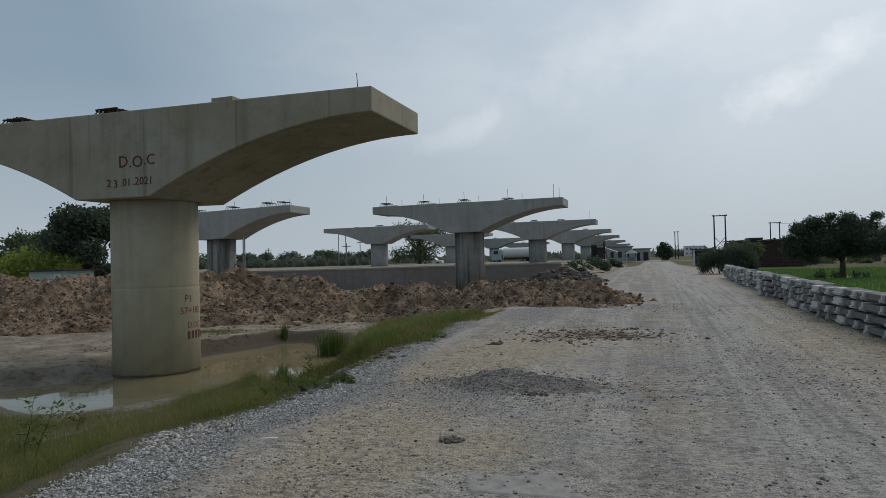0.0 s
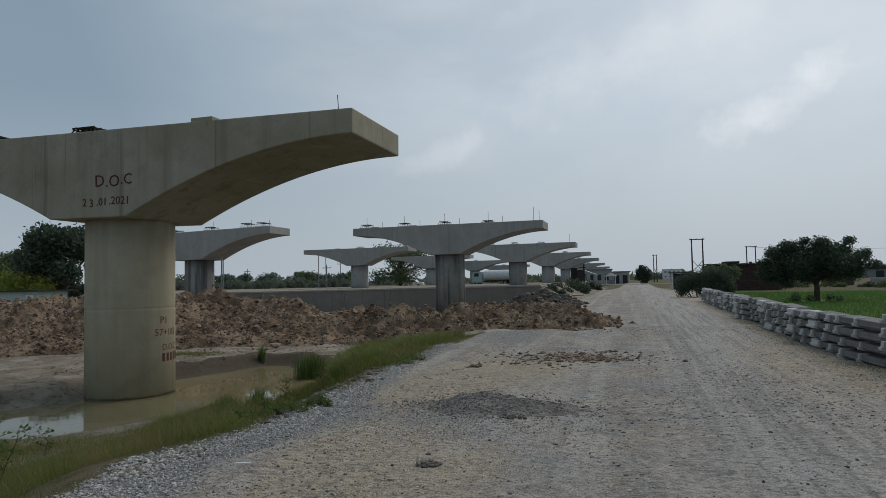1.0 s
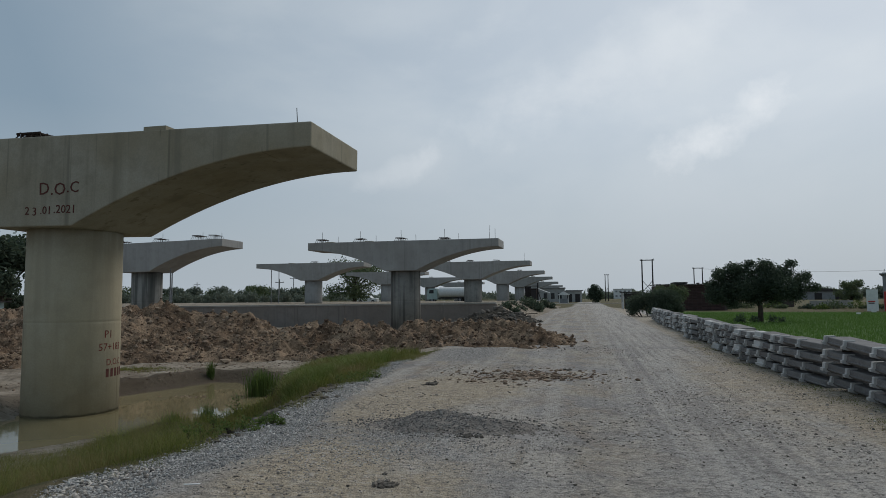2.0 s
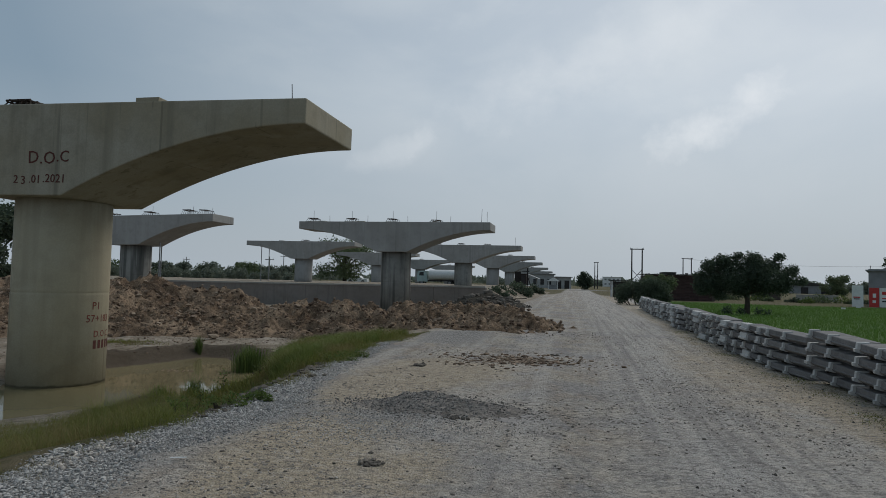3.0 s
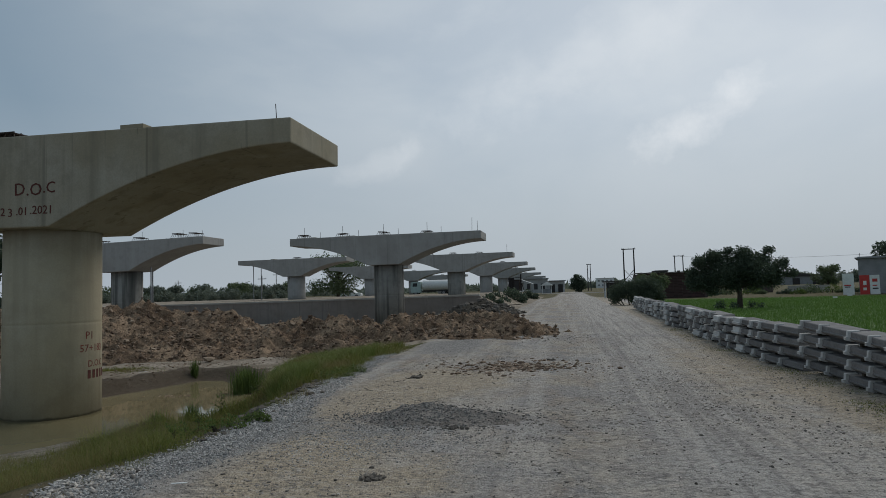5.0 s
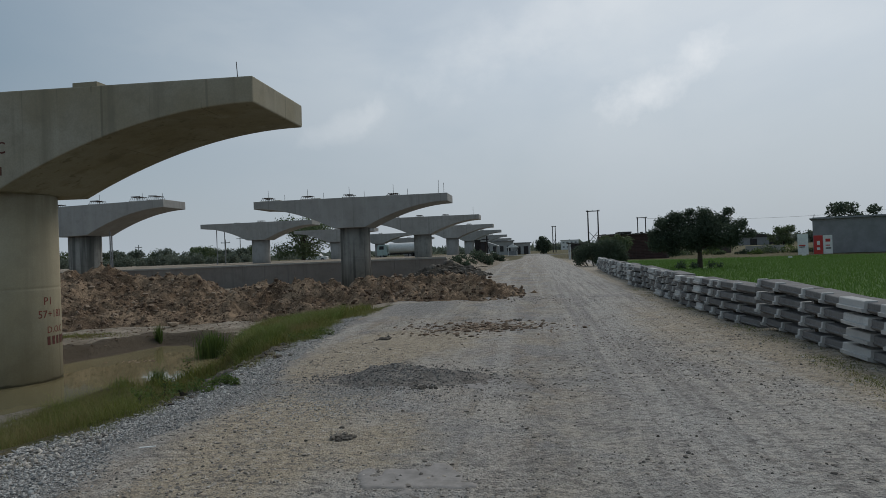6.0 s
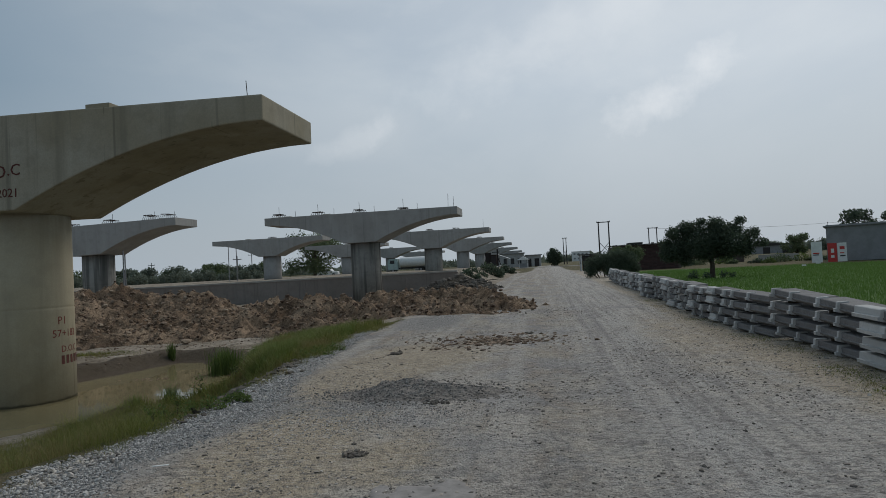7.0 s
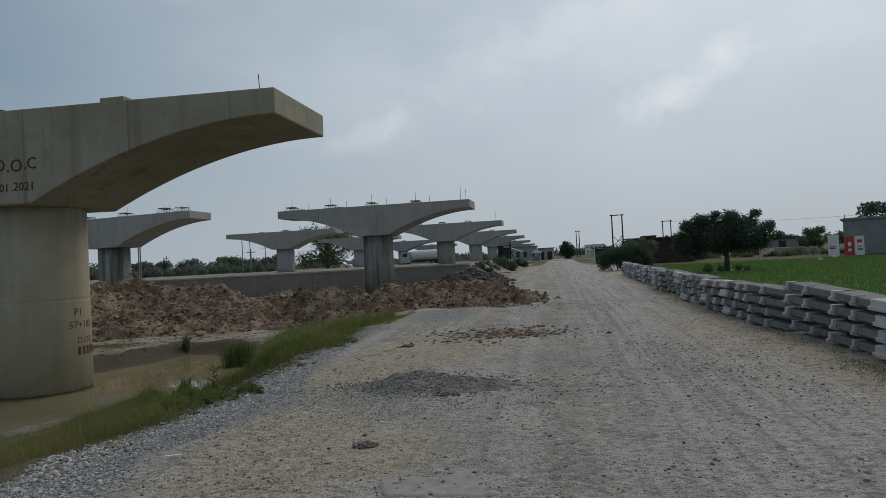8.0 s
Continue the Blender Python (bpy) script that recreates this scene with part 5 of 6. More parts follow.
# dark bush in front of the brick shed
lobed("bush", 4.9, 53.5, 0, [(-1.3, 0, 1.0, 0.75), (-0.6, 0.2, 1.2, 0.8), (0.2, 0, 1.3, 0.85), (0.9, 0.3, 1.45, 0.8), (1.5, 0, 1.2, 0.8), (-1.5, -0.4, 0.5, 0.5), (0.0, -0.6, 0.6, 0.6), (1.0, -0.5, 0.6, 0.6), (1.9, 0, 0.6, 0.5)], LEAF, 16000, 0.065, 9, "dark overgrown bush beside the road and shed")
lobed("bush", 7.2, 60.0, 0, [(-1.0, 0, 1.9, 0.6), (0, 0, 2.0, 0.6), (0.8, 0, 1.8, 0.6), (0, 0, 1.2, 0.8)], LEAF_MID, 2200, 0.12, 10, "olive green creeper bush against the shed")

# trees beyond the clay heap
tree(-47.5, 45, 0, 7.2, 4.3, LEAF, 21, "tall dark green tree behind the clay heap", 15000, 0.2, 0.5, 0.25, 16, 0.15)
tree(-71, 60, 0, 6.9, 4.4, LEAF_MID, 22, "rounded grey-green tree in the distance", 5000, 0.26, 0.4, 0.3, 14)
tree(-63, 48, 0, 4.2, 3.4, LEAF, 24, "dark rounded tree at the field edge", 3500, 0.24, 0.4, 0.25, 12, 0.2)
lobed("bush", -50.2, 42, 0, [(-2.8, 0, 2.0, 1.3), (-1.2, 0, 2.5, 1.1), (0.5, 0.3, 2.1, 1.3), (2.2, 0, 2.4, 1.1), (3.6, 0, 1.7, 1.0), (-4.2, 0, 1.5, 1.1), (0.8, -0.5, 1.1, 1.1), (-2, -0.5, 1.0, 1.1)], LEAF_YELLOW, 5500, 0.17, 25, "broad yellow-green bush behind the site hut")
tree(-40.5, 110, 0.9, 8.0, 6.2, LEAF_MID, 26, "spreading tree with open crown behind the piers", 8000, 0.22, 0.5, 0.25, 20, 0.2)
gt = random.Random(3)
hedge = [(-0.82 + 0.028 * i + gt.uniform(-.008, .008)) for i in range(14)]
for i, dx in enumerate(hedge):
    yy = 138 + gt.uniform(-12, 14)
    top = 1.6 + yy * (0.0125 + 0.012 * abs(math.sin(i * 1.3 + 0.6)))
    tree(dx * yy, yy, 0, top, gt.uniform(3.0, 4.8), (LEAF_HAZED, LEAF_MID, LEAF_HAZED)[i % 3], 100 + i, "distant rounded green tree beyond the raised road", 1500, 0.36, 0.3, 0.2, 10, 0.12)
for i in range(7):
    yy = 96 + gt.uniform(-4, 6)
    lobed("bush", (-0.86 + 0.062 * i) * yy, yy, 0.9, [(-2, 0, 0.6, 1.0), (0, 0, 0.8, 1.1), (2.2, 0, 0.5, 0.9)], LEAF_HAZED, 1300, 0.2, 200 + i, "green scrub along the raised road, paled by haze in its colour")
lobed("tree", 1.95, 172, 0, [(0, 0, 3.6, 1.0), (-0.9, 0, 2.9, 1.1), (0.9, 0, 2.8, 1.1), (-1.2, 0.2, 1.7, 1.0), (1.3, 0, 1.6, 1.0), (0, 0, 1.9, 1.3), (0.2, 0, 0.8, 1.0), (-0.6, 0, 4.2, 0.5)], LEAF, 3200, 0.24, 41, "dark round tree with low crown at the road end", "tree")
# long grey building and a kiosk where the haul road meets the cross road
depot = new("roadside_building")
depot.location = (-13.0, 186, 0)
part("wall", boxed(0, 6.6, 0, 6, 0, 3.9), PALE_RENDER, depot)
part("wall", boxed(6.62, 11.4, 0.6, 6, 0, 3.2), PALE_RENDER, depot)
part("roof", boxed(-0.4, 6.9, -0.4, 6.3, 3.9, 4.15, bevel=0.02), RENDERED, depot)
part("roof", boxed(6.92, 11.8, 0.2, 6.3, 3.2, 3.4, bevel=0.02), RENDERED, depot)
for xx in (0.9, 2.9, 4.9):
    part("window", boxed(xx, xx + 1.0, -0.06, 0, 1.0, 2.6), GLASS, depot)
for xx in (7.4, 9.6):
    part("door", boxed(xx, xx + 1.3, 0.54, 0.6, 0, 2.3), DARK_METAL, depot)
tagged(depot, "long low grey building beside the cross road", "building")
kiosk = new("kiosk")
kiosk.location = (-5.9, 168, 0)
for xx, yy in ((-1.1, -1), (1.1, -1), (-1.1, 1), (1.1, 1)):
    part("post", boxed(xx - 0.06, xx + 0.06, yy - 0.06, yy + 0.06, 0, 2.1), WHITE, kiosk)
part("counter", boxed(-1.0, 1.0, -1.0, 1.0, 0, 1.1, bevel=0.02), RENDERED, kiosk)
part("roof", extruded([(-1.5, 2.1), (0, 2.9), (1.5, 2.1), (1.5, 2.0), (-1.5, 2.0)], -1.4, 1.4), WHITE, kiosk, "white pitched roof sheet")
tagged(kiosk, "small kiosk with white pitched roof", "kiosk")
tree(34, 96, 0, 3.9, 2.3, LEAF_MID, 42, "small feathery green tree beside the far wall", 2600, 0.16, 0.2, 0.2, 12, 0.25)
tree(35.6, 80, 0, 6.7, 3.0, LEAF, 43, "green tree behind the grey building", 2500, 0.2, 0.3, 0.3, 10)
for i in range(16):
    yy = 300 + gt.uniform(-40, 60)
    dx = -0.10 + 0.035 * i
    if 0.0 < dx < 0.05:
        continue
    tree(dx * yy, yy, 0, gt.uniform(4.0, 6.8) if dx > 0.12 else gt.uniform(2.4, 3.6), gt.uniform(5, 8), LEAF_HAZED, 300 + i, "far green tree on the horizon, greyed by haze in its colour", 900, 0.7, 0.4, 0.2, 9, 0.12)
# continuous far woods
n = 30000
ang = rng.uniform(-1.2, 1.2, n)
rad = rng.uniform(420, 560, n)
px_, py = np.sin(ang) * rad, np.cos(ang) * rad
crown = 3.2 + 2.6 * fbm(ang * 60, ang * 0, 1.0, 4)
pz = rng.random(n) * crown.clip(0.5)
u = rng.normal(size=(n, 3)) * 1.3
w = rng.normal(size=(n, 3)) * 0.8
p = np.stack([px_, py, pz], -1)
q = np.stack([p - u, p - w, p + u, p + w], 1)
q[..., 2] = q[..., 2].clip(0)
tagged(raw("far_woods", q.reshape(-1, 3).tolist(), (np.arange(n)[:, None] * 4 + np.arange(4)).tolist(), LEAF_HAZED), "thin line of far woods on the horizon", "woods", kind="stuff")


# ---- roadside buildings ----
def brick_wall(parent, x0, x1, y0, z1, depth=0.11, long=0.46, tall=0.17):
    """Coursed masonry facing -y; joints recessed into a mortar backing."""
    part("mortar", boxed(x0, x1, y0, y0 + 0.2, 0, z1), MORTAR, parent)
    bm = bmesh.new()
    box(bm, -long / 2 + 0.008, long / 2 - 0.008, -0.012, 0.05, 0.008, tall - 0.008)
    me = bpy.data.meshes.new("brick")
    bm.to_mesh(me)
    bm.free()
    me.materials.append(BRICK_OB)
    row, z = 0, 0.0
    while z + tall <= z1 + 0.01:
        x = x0 + (long / 2 if row % 2 else long)
        while x + long / 2 <= x1 + 0.01:
            b = new("brick", me)
            b.parent = parent
            b.location = (x - (long / 2 if row % 2 == 0 else 0), y0, z)
            x += long
        row, z = row + 1, z + tall


bo = Mat("brick_each", 0.95, 0.15)
bo.color(bo.mix(bo.ramp(bo.noise(4, 4), 0.4, 0.7, 0, 0.5), bo.mix(bo.each(), (0.05, 0.031, 0.029), (0.085, 0.05, 0.046)), (0.03, 0.023, 0.023)))
BRICK_OB = bo.m

shed = new("brick_shed")
shed.location = (0, 75.0, 0)
brick_wall(shed, 7.4, 14.6, 0.0, 2.75)
part("side_wall", boxed(7.4, 7.6, 0.2, 6, 0, 2.7), MORTAR, shed)
part("side_wall", boxed(14.4, 14.6, 0.2, 6, 0, 2.7), MORTAR, shed)
part("rear_wall", boxed(7.6, 14.4, 5.8, 6, 0, 2.7), MORTAR, shed)
bm = bmesh.new()
for i in range(26):
    xx = 7.0 + i * 0.3
    extruded([(xx, 2.78 + 0.02 * (i % 3)), (xx + 0.15, 2.86 + 0.02 * (i % 3)), (xx + 0.3, 2.78 + 0.02 * (i % 3)), (xx + 0.15, 2.81)], -0.35, 6.3, bm)
part("roof", bm, ROOF, shed, "dark corrugated sheet roof")
part("ridge_sheet", boxed(9.2, 10.6, -0.2, 3, 2.9, 3.08, bevel=0.02), ROOF, shed)
for xx in (9.0, 11.6, 13.4):
    part("roof_stone", boxed(xx, xx + 0.3, 0.3, 0.6, 2.86, 3.0, bevel=0.03), MORTAR, shed)
tagged(shed, "dark red brick shed with corrugated sheet roof", "shed")
# small open shed at the roadside
hut = new("roadside_hut")
hut.location = (5.4, 86, 0)
for xx, yy in ((-1.1, -1.4), (-1.1, 1.4), (1.2, -1.4), (1.2, 1.4)):
    part("post", boxed(xx - 0.07, xx + 0.07, yy - 0.07, yy + 0.07, 0, 2.0), WHITE, hut, "whitewashed post")
part("roof", boxed(-1.35, 1.5, -1.7, 1.7, 2.0, 2.12, bevel=0.02), ROOF, hut)
part("panel", boxed(-0.95, 1.2, -1.38, -1.3, 0, 1.95), DARK_METAL, hut)
part("panel", boxed(-1.12, -1.06, -1.3, 1.3, 0.9, 1.95), DARK_METAL, hut)
tagged(hut, "small dark roadside hut with whitewashed posts", "hut")

# grey building and painted boards past the field
house = new("house")
house.matrix_basis = pose(28.75, 73, 0, 0, 0, -23)
part("wall", boxed(0, 11, 0, 9, 0, 3.75), RENDERED, house)
part("parapet", boxed(-0.25, 11.25, -0.25, 9.2, 3.55, 3.68, bevel=0.02), RENDERED, house)
for xx, hh_ in ((0.15, 0.35), (1.5, 0.55), (1.7, 0.4), (3.4, 0.3)):
    part("rebar", rod(bmesh.new(), (xx, 0.1, 3.74), (xx + 0.05, 0.1, 3.75 + hh_), 0.03, seg=5), RUST, house)
part("water_tank", rod(bmesh.new(), (9.5, 3, 3.75), (9.5, 3, 4.6), 0.5, 0.45, 16), DARK_METAL, house)
tagged(house, "grey rendered flat-roofed house with rebar stubs", "house")


def board(x, y, w, h, material, marks, label):
    root = new("painted_board")
    root.location = (x, y, 0)
    part("panel", boxed(0, w, -0.04, 0.0, 0, h, bevel=0.01), material, root)
    for mx, mz, mw, mh, mm in marks:
        part("mark", boxed(mx, mx + mw, -0.052, -0.041, mz, mz + mh), mm, root)
    tagged(root, label, "board")


board(25.95, 69.6, 1.0, 2.05, WHITE, [(0.12, 0.85, 0.6, 0.12, RED), (0.15, 0.7, 0.5, 0.1, DARK_METAL)], "white painted advertising board at the field edge")
board(27.45, 69.6, 0.85, 1.85, RED, [(0.3, 0.9, 0.28, 0.4, WHITE), (0.28, 0.4, 0.3, 0.25, WHITE)], "red painted advertising board at the field edge")
board(28.35, 69.6, 0.85, 1.85, WHITE, [(0.2, 1.2, 0.45, 0.3, RED), (0.2, 0.5, 0.5, 0.12, DARK_METAL), (0.2, 0.8, 0.4, 0.1, RED)], "white and red advertising board at the field edge")
# shack and scrub past the field
shack = new("shack")
shack.location = (25.2, 95, 0)
part("wall", boxed(-1.6, 1.6, 0, 2.2, 0, 1.7), MORTAR, shack)
part("roof", extruded([(-1.9, 1.7), (-1.9, 1.78), (1.9, 2.15), (1.9, 2.05)], -0.3, 2.5), ROOF, shack)
part("door", boxed(-0.5, 0.3, -0.05, 0, 0, 1.4), DARK_METAL, shack)
tagged(shack, "low brown mud shack with sheet roof past the field", "shack")
gb = random.Random(77)
for i in range(22):
    bx = 14.5 + 1.35 * i + gb.uniform(-0.6, 0.6)
    by = gb.uniform(80, 90) if not 24 < bx < 34 else gb.uniform(78, 84)
    br = gb.uniform(0.35, 0.75)
    lobed("bush", bx, by, 0.0, [(0, 0, br * 0.6, br), (br, 0.2, br * 0.45, br * 0.75), (-br, 0, br * 0.4, br * 0.7), (-1.9 * br, 0.1, br * 0.3, br * 0.5)], (LEAF_MID, LEAF, REED)[i % 3], 420, 0.11, 600 + i, "low scrub bush past the paddy field")
low_wall = new("compound_wall")
low_wall.location = (0, 92, 0)
for i in range(2):
    part("panel", boxed(27.8 + i * 2.5, 30.27 + i * 2.5, 0, 0.2, 0, 0.85, bevel=0.01), COPING, low_wall)
tagged(low_wall, "low pale compound wall past the field", "wall", kind="structure")
far_shed = new("warehouse")
far_shed.location = (62, 230, 0)
part("wall", boxed(0, 22, 0, 8, 0, 2.6), RENDERED, far_shed)
part("roof", extruded([(-0.4, 2.6), (11, 3.7), (22.4, 2.6)], -0.4, 8.4), ROOF, far_shed)
for xx in (3, 9, 15):
    part("door", boxed(xx, xx + 2.2, -0.05, 0, 0, 2.1), DARK_METAL, far_shed)
tagged(far_shed, "long low grey warehouse in the distance", "warehouse")
tower_house = new("apartment_building")
tower_house.location = (16.0, 420, 0)
part("wall", boxed(0, 11, 0, 8, 0, 6.0), WHITE, tower_house)
part("roof", boxed(-0.3, 11.3, -0.3, 8.3, 6.0, 6.2), WHITE, tower_house)
for fl in range(2):
    for i in range(4):
        part("window", boxed(1 + i * 2.5, 2.2 + i * 2.5, -0.05, 0, 1.2 + fl * 2.8, 2.2 + fl * 2.8), RENDERED, tower_house)
tagged(tower_house, "far whitish two-storey building near the horizon", "building")
# site hut beyond the heap
site = new("site_hut")
site.location = (-39.3, 35, 0)
part("wall", boxed(-1.9, 1.3, -1.2, 1.2, -0.6, 1.5), TEAL, site)
part("roof", boxed(-2.2, 1.6, -1.5, 1.5, 1.5, 1.6, bevel=0.01), DARK_METAL, site, "dark flat roof sheet")
part("door", boxed(0.4, 1.0, -1.24, -1.2, -0.4, 1.3), WHITE, site)
tagged(site, "pale teal sheet-metal site hut with dark roof", "hut")


# ---- poles and wires ----
def h_pole(x, y, h, gap, label):
    root = new("utility_pole")
    root.location = (x, y, 0)
    for dx in (0, gap):
        part("post", rod(bmesh.new(), (dx, 0, -0.2), (dx, 0, h), 0.16, 0.11, 8), DARK_METAL, root)
    part("crossarm", boxed(-0.35, gap + 0.35, -0.08, 0.08, h - 0.25, h - 0.08), DARK_METAL, root)
    part("brace", rod(bmesh.new(), (0.05, 0, h * 0.28), (gap - 0.05, 0, h * 0.52), 0.05, seg=6), DARK_METAL, root)
    part("brace", rod(bmesh.new(), (gap - 0.05, 0.0, h * 0.28), (0.05, 0.0, h * 0.52), 0.05, seg=6), DARK_METAL, root)
    for dx in (-0.25, gap / 2, gap + 0.25):
        part("insulator", rod(bmesh.new(), (dx, 0, h - 0.09), (dx, 0, h + 0.14), 0.05, 0.03, 8), WHITE, root)
    tagged(root, label, "utility pole", "double utility poles")


h_pole(10.2, 129, 8.55, 1.9, "dark double-post electricity pole with crossarm and braces")
h_pole(25.7, 170, 8.5, 1.95, "dark double-post electricity pole with crossarm")
h_pole(5.6, 215, 8.6, 0.9, "narrow double-post electricity pole in the distance")


def pole(x, y, z, h, label):
    root = new("utility_pole")
    root.location = (x, y, z)
    part("post", rod(bmesh.new(), (0, 0, -0.2), (0, 0, h), 0.13, 0.09, 8), POLE, root)
    part("crossarm", boxed(-0.9, 0.9, -0.06, 0.06, h - 0.7, h - 0.58), DARK_METAL, root)
    for dx in (-0.8, 0.0, 0.8):
        part("insulator", rod(bmesh.new(), (dx, 0, h - 0.58), (dx, 0, h - 0.4), 0.05, seg=6), WHITE, root)
    tagged(root, label, "utility pole", "single utility poles")


pole(-71.2, 150, 0, 7.2, "slim cement electricity pole with crossarm")
pole(-98, 150, 0, 6.0, "slim cement electricity pole with crossarm")
pole(-109, 150, 0, 6.2, "slim cement electricity pole with crossarm")
pole(-60, 120, 0.5, 5.0, "slim cement electricity pole with crossarm")
wire = new("overhead_wire")
bm = bmesh.new()
prev = None
for i in range(17):
    t = i / 16
    p = Vector((27.0 + 62 * t, 170 - 12 * t, 8.2 - 5.5 * t * (1 - t)))
    if prev:
        rod(bm, prev, p, 0.022, seg=4)
    prev = p
part("wire", bm, DARK_METAL, wire)
tagged(wire, "thin dark overhead wire sagging between poles", "wire")

# drilling post by the piers
rig = new("boring_rig")
rig.location = (-8.0, 108, 0)
part("mast", boxed(-0.12, 0.12, -0.12, 0.12, 0, 3.9), DARK_METAL, rig)
part("crossbar", boxed(-0.9, 0.3, -0.06, 0.06, 3.3, 3.42), DARK_METAL, rig)
part("brace", rod(bmesh.new(), (0.9, 0, 0), (0, 0, 2.6), 0.06, seg=6), RUST, rig)
part("brace", rod(bmesh.new(), (-0.9, 0, 0), (0, 0, 2.6), 0.06, seg=6), RUST, rig)
tagged(rig, "dark steel boring rig mast beside the piers", "rig")
for i, (x, y, r) in enumerate(((-6.9, 60, 0.9), (-6.2, 68, 1.1), (-6.6, 78, 1.0), (-6.5, 52, 0.8), (-5.6, 88, 0.9))):
    lobed("bush", x, y, 0.0, [(0, 0, r * 0.7, r * 0.8), (r, 0.3, r * 0.4, r * 0.6), (-r, 0, r * 0.4, r * 0.6)], LEAF, 1300, 0.14, 400 + i, "dark scrub bush at the foot of the piers")
# site awning far along the row
tent = new("awning")
tent.location = (-11.0, 150, 0)
for xx in (-2, 2):
    part("post", boxed(xx - 0.08, xx + 0.08, -0.08, 0.08, 0, 2.6), POLE, tent)
part("canopy", extruded([(-2.6, 2.5), (0, 3.5), (2.6, 2.5), (2.6, 2.42), (0, 3.4), (-2.6, 2.42)], -2, 2), WHITE, tent)
tagged(tent, "white pitched canvas awning under the far piers", "awning")
bm = boxed(-70, 40, 150, 157, 0.01, 0.05, bevel=0.01)
tagged(part("road", bm, FAR_ROAD), "pale concrete cross road at the end", "road", kind="structure")


# ---- vehicles ----
def wheel(root, x, y, r, w):
    wh = part("wheel", rod(bmesh.new(), (x, y - w / 2, r), (x, y + w / 2, r), r, seg=18), RUBBER, root)
    part("rim", rod(bmesh.new(), (x, y - w / 2 - 0.02, r), (x, y + w / 2 + 0.02, r), r * 0.55, seg=14), STEEL, wh)


def suv(x, y, z, yaw, body, label):
    root = new("car")
    root.matrix_basis = pose(x, y, z, 0, 0, yaw)
    prof = [(-2.1, 0.35), (-2.15, 0.75), (-2.0, 1.0), (-1.0, 1.08), (-0.5, 1.62), (1.75, 1.68), (2.05, 1.05), (2.1, 0.4)]
    bm = extruded(prof, -0.85, 0.85)
    bmesh.ops.bevel(bm, geom=bm.edges[:], offset=0.04, segments=2, affect="EDGES")
    part("body", bm, body, root)
    for s in (-1, 1):
        part("window", extruded([(-0.75, 1.12), (-0.42, 1.52), (0.45, 1.56), (0.45, 1.12)], s * 0.853, s * 0.862), GLASS, root)
        part("window", extruded([(0.55, 1.12), (0.55, 1.56), (1.55, 1.56), (1.75, 1.12)], s * 0.853, s * 0.862), GLASS, root)
        for xx in (-1.3, 1.3):
            wheel(root, xx, s * 0.78, 0.36, 0.22)
        part("headlight", boxed(-2.17, -2.08, s * 0.6 - 0.15, s * 0.6 + 0.15, 0.75, 0.92, bevel=0.02), STEEL, root)
    tagged(root, label, "car")


def tanker(x, y, z, yaw, label):
    root = new("tanker_truck")
    root.matrix_basis = pose(x, y, z, 0, 0, yaw)
    part("chassis", boxed(-5.2, 5.2, -0.5, 0.5, 0.75, 1.0), DARK_METAL, root)
    tank = rod(bmesh.new(), (-3.0, 0, 2.05), (5.2, 0, 2.05), 1.05, seg=28)
    part("tank", tank, WHITE, root, "off-white cylindrical tank", smooth=False)
    cab = extruded([(-5.4, 0.6), (-5.45, 1.8), (-5.2, 2.8), (-3.4, 2.85), (-3.3, 0.6)], -1.15, 1.15)
    bmesh.ops.bevel(cab, geom=cab.edges[:], offset=0.06, segments=2, affect="EDGES")
    cabin = part("cabin", cab, TEAL, root)
    part("window", extruded([(-5.0, 1.85), (-4.85, 2.55), (-4.0, 2.55), (-4.0, 1.85)], -1.165, -1.152), GLASS, cabin)
    for xx in (-4.4, 1.4, 2.7, 4.0):
        for s in (-1, 1):
            wheel(root, xx, s * 0.95, 0.5, 0.35)
    tagged(root, label, "tanker truck")


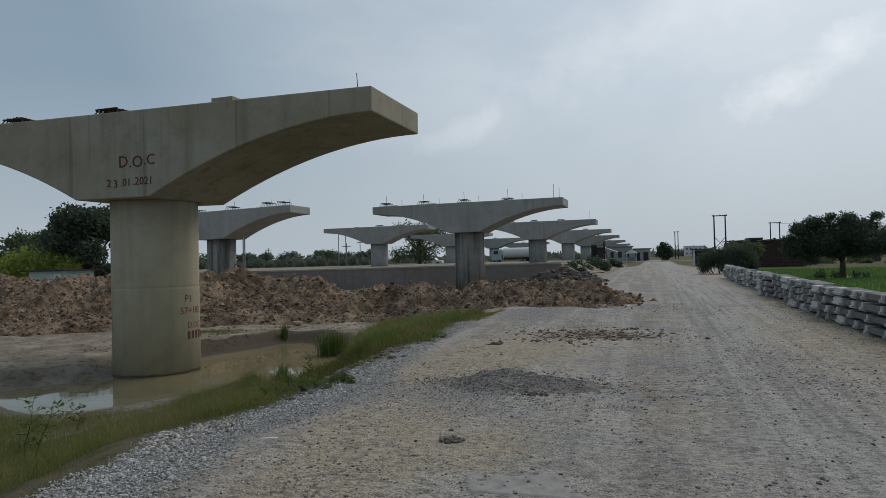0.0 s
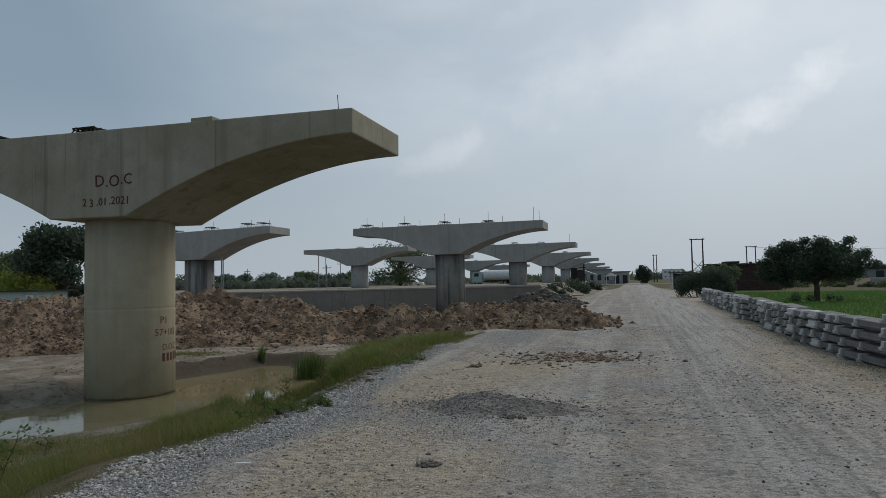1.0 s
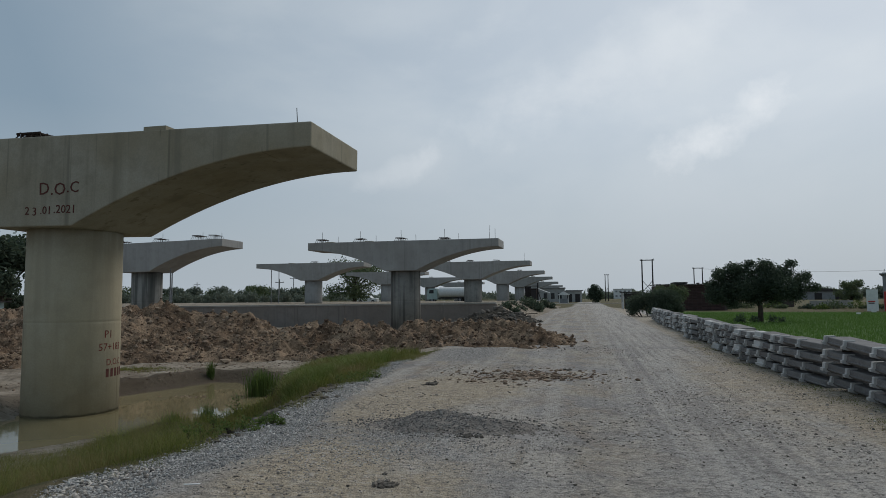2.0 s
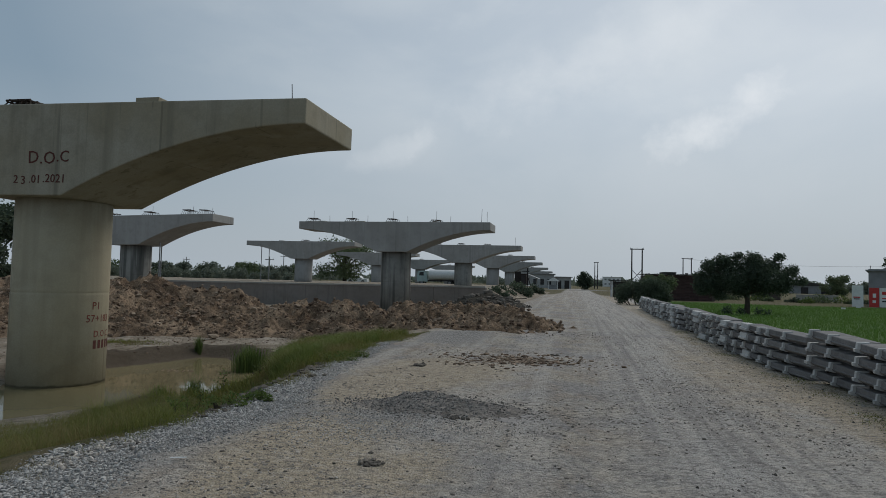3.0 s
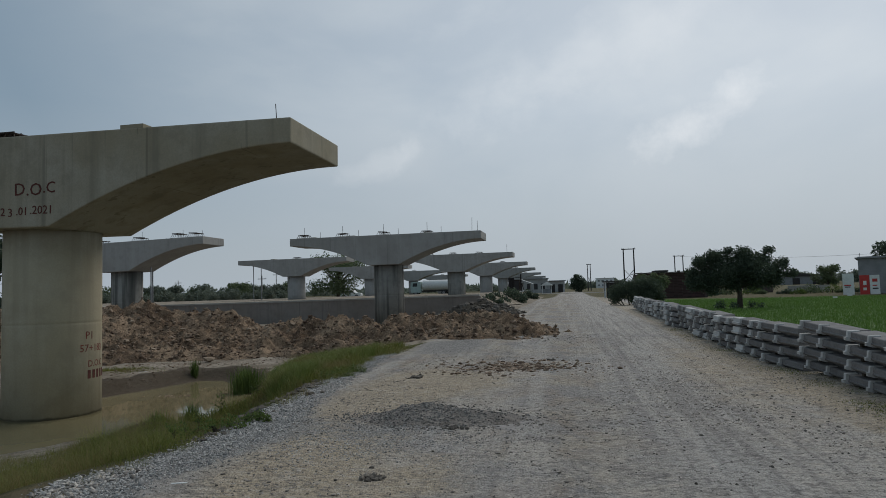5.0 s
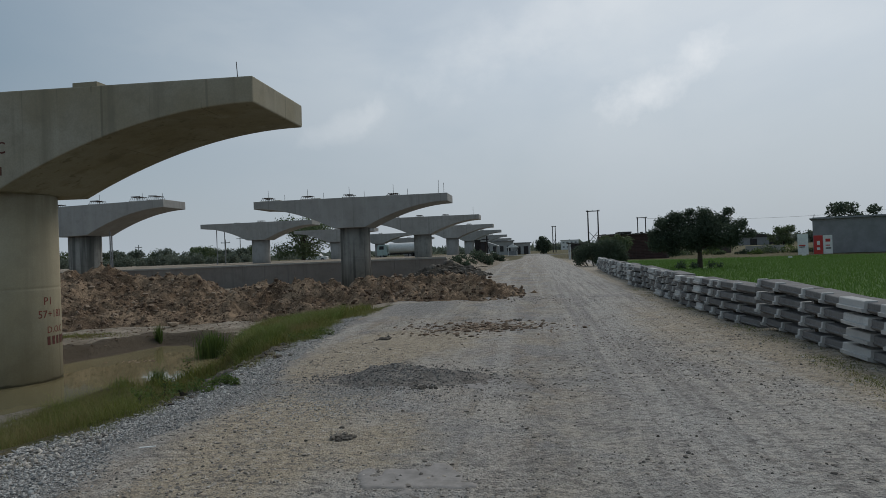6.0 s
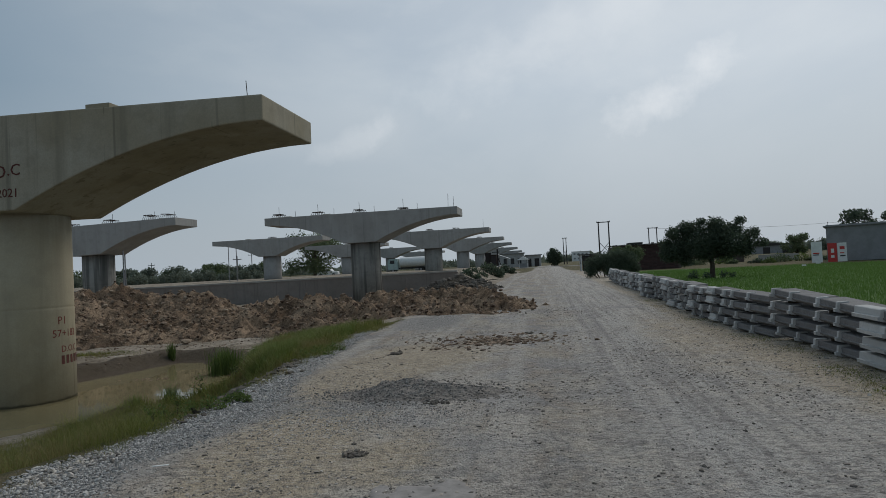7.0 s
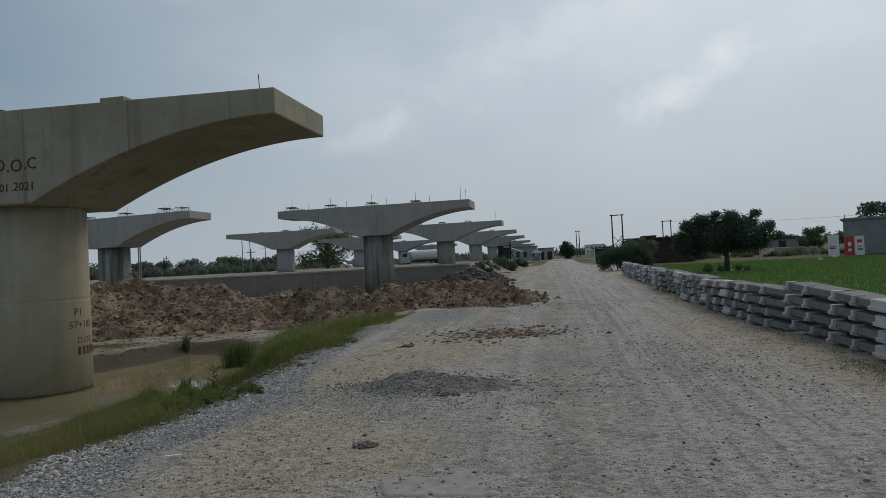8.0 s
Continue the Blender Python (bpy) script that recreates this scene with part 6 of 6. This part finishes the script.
tanker(-26.5, 130, 0.6, 0, "white tanker truck parked on the raised road")
suv(-43.5, 126, 0.5, 180, WHITE, "white car on the raised road behind the wall")

# pale bits lying on the ground
for i, (x, y, ln, a) in enumerate(((-3.33, 5.06, 0.13, 20), (-13.2, 18.3, 0.3, 70), (24.2, 63.5, 0.35, 0), (21.0, 58.0, 0.3, 0))):
    bit = part("paper_scrap", boxed(-ln / 2, ln / 2, -0.012 - 0.05 * (i > 1), 0.012 + 0.05 * (i > 1), 0, 0.006 + 0.12 * (i > 1), bevel=0.002), WHITE)
    bit.location = (x, y, float(height(x, y)) + (0.02 if i < 2 else 0.15))
    bit.rotation_euler = (0, 0, radians(a))
    tagged(bit, "pale scrap lying on the ground", "scrap")

# site debris by the piers
for i, (x, y, w, d, a, mt, lab) in enumerate(((-7.4, 104, 1.8, 0.9, 20, WHITE, "pale board lying beside the boring rig"), (-6.3, 72, 2.6, 0.18, 35, BARK, "timber plank lying at the pier foot"), (-5.2, 57, 2.2, 0.16, -30, BARK, "timber plank lying at the roadside"), (-6.9, 96, 1.2, 1.0, 5, RUST, "rusty steel plate lying near the piers"))):
    z = float(height(x, y))
    ob = part("scrap_board", boxed(-w / 2, w / 2, -d / 2, d / 2, 0, 0.06, bevel=0.008), mt)
    ob.matrix_basis = pose(x, y, z + 0.02, 0, -3 if i else -8, a)
    tagged(ob, lab, "board", "site debris")
for i, (x, y, h) in enumerate(((-8.6, 107.2, 1.9), (-9.6, 108.5, 2.3))):
    cab = new("site_cabinet")
    cab.location = (x, y, float(height(x, y)))
    part("body", boxed(-0.5, 0.5, -0.4, 0.4, 0, h, bevel=0.02), DARK_METAL if i else RUST, cab)
    part("door", boxed(-0.4, 0.4, -0.43, -0.402, 0.15, h - 0.15, bevel=0.005), DARK_METAL, cab)
    part("roof", boxed(-0.6, 0.6, -0.5, 0.5, h, h + 0.06, bevel=0.01), ROOF, cab)
    tagged(cab, "dark steel site cabinet beside the boring rig" if i else "rusty brown steel site cabinet beside the boring rig", "cabinet")
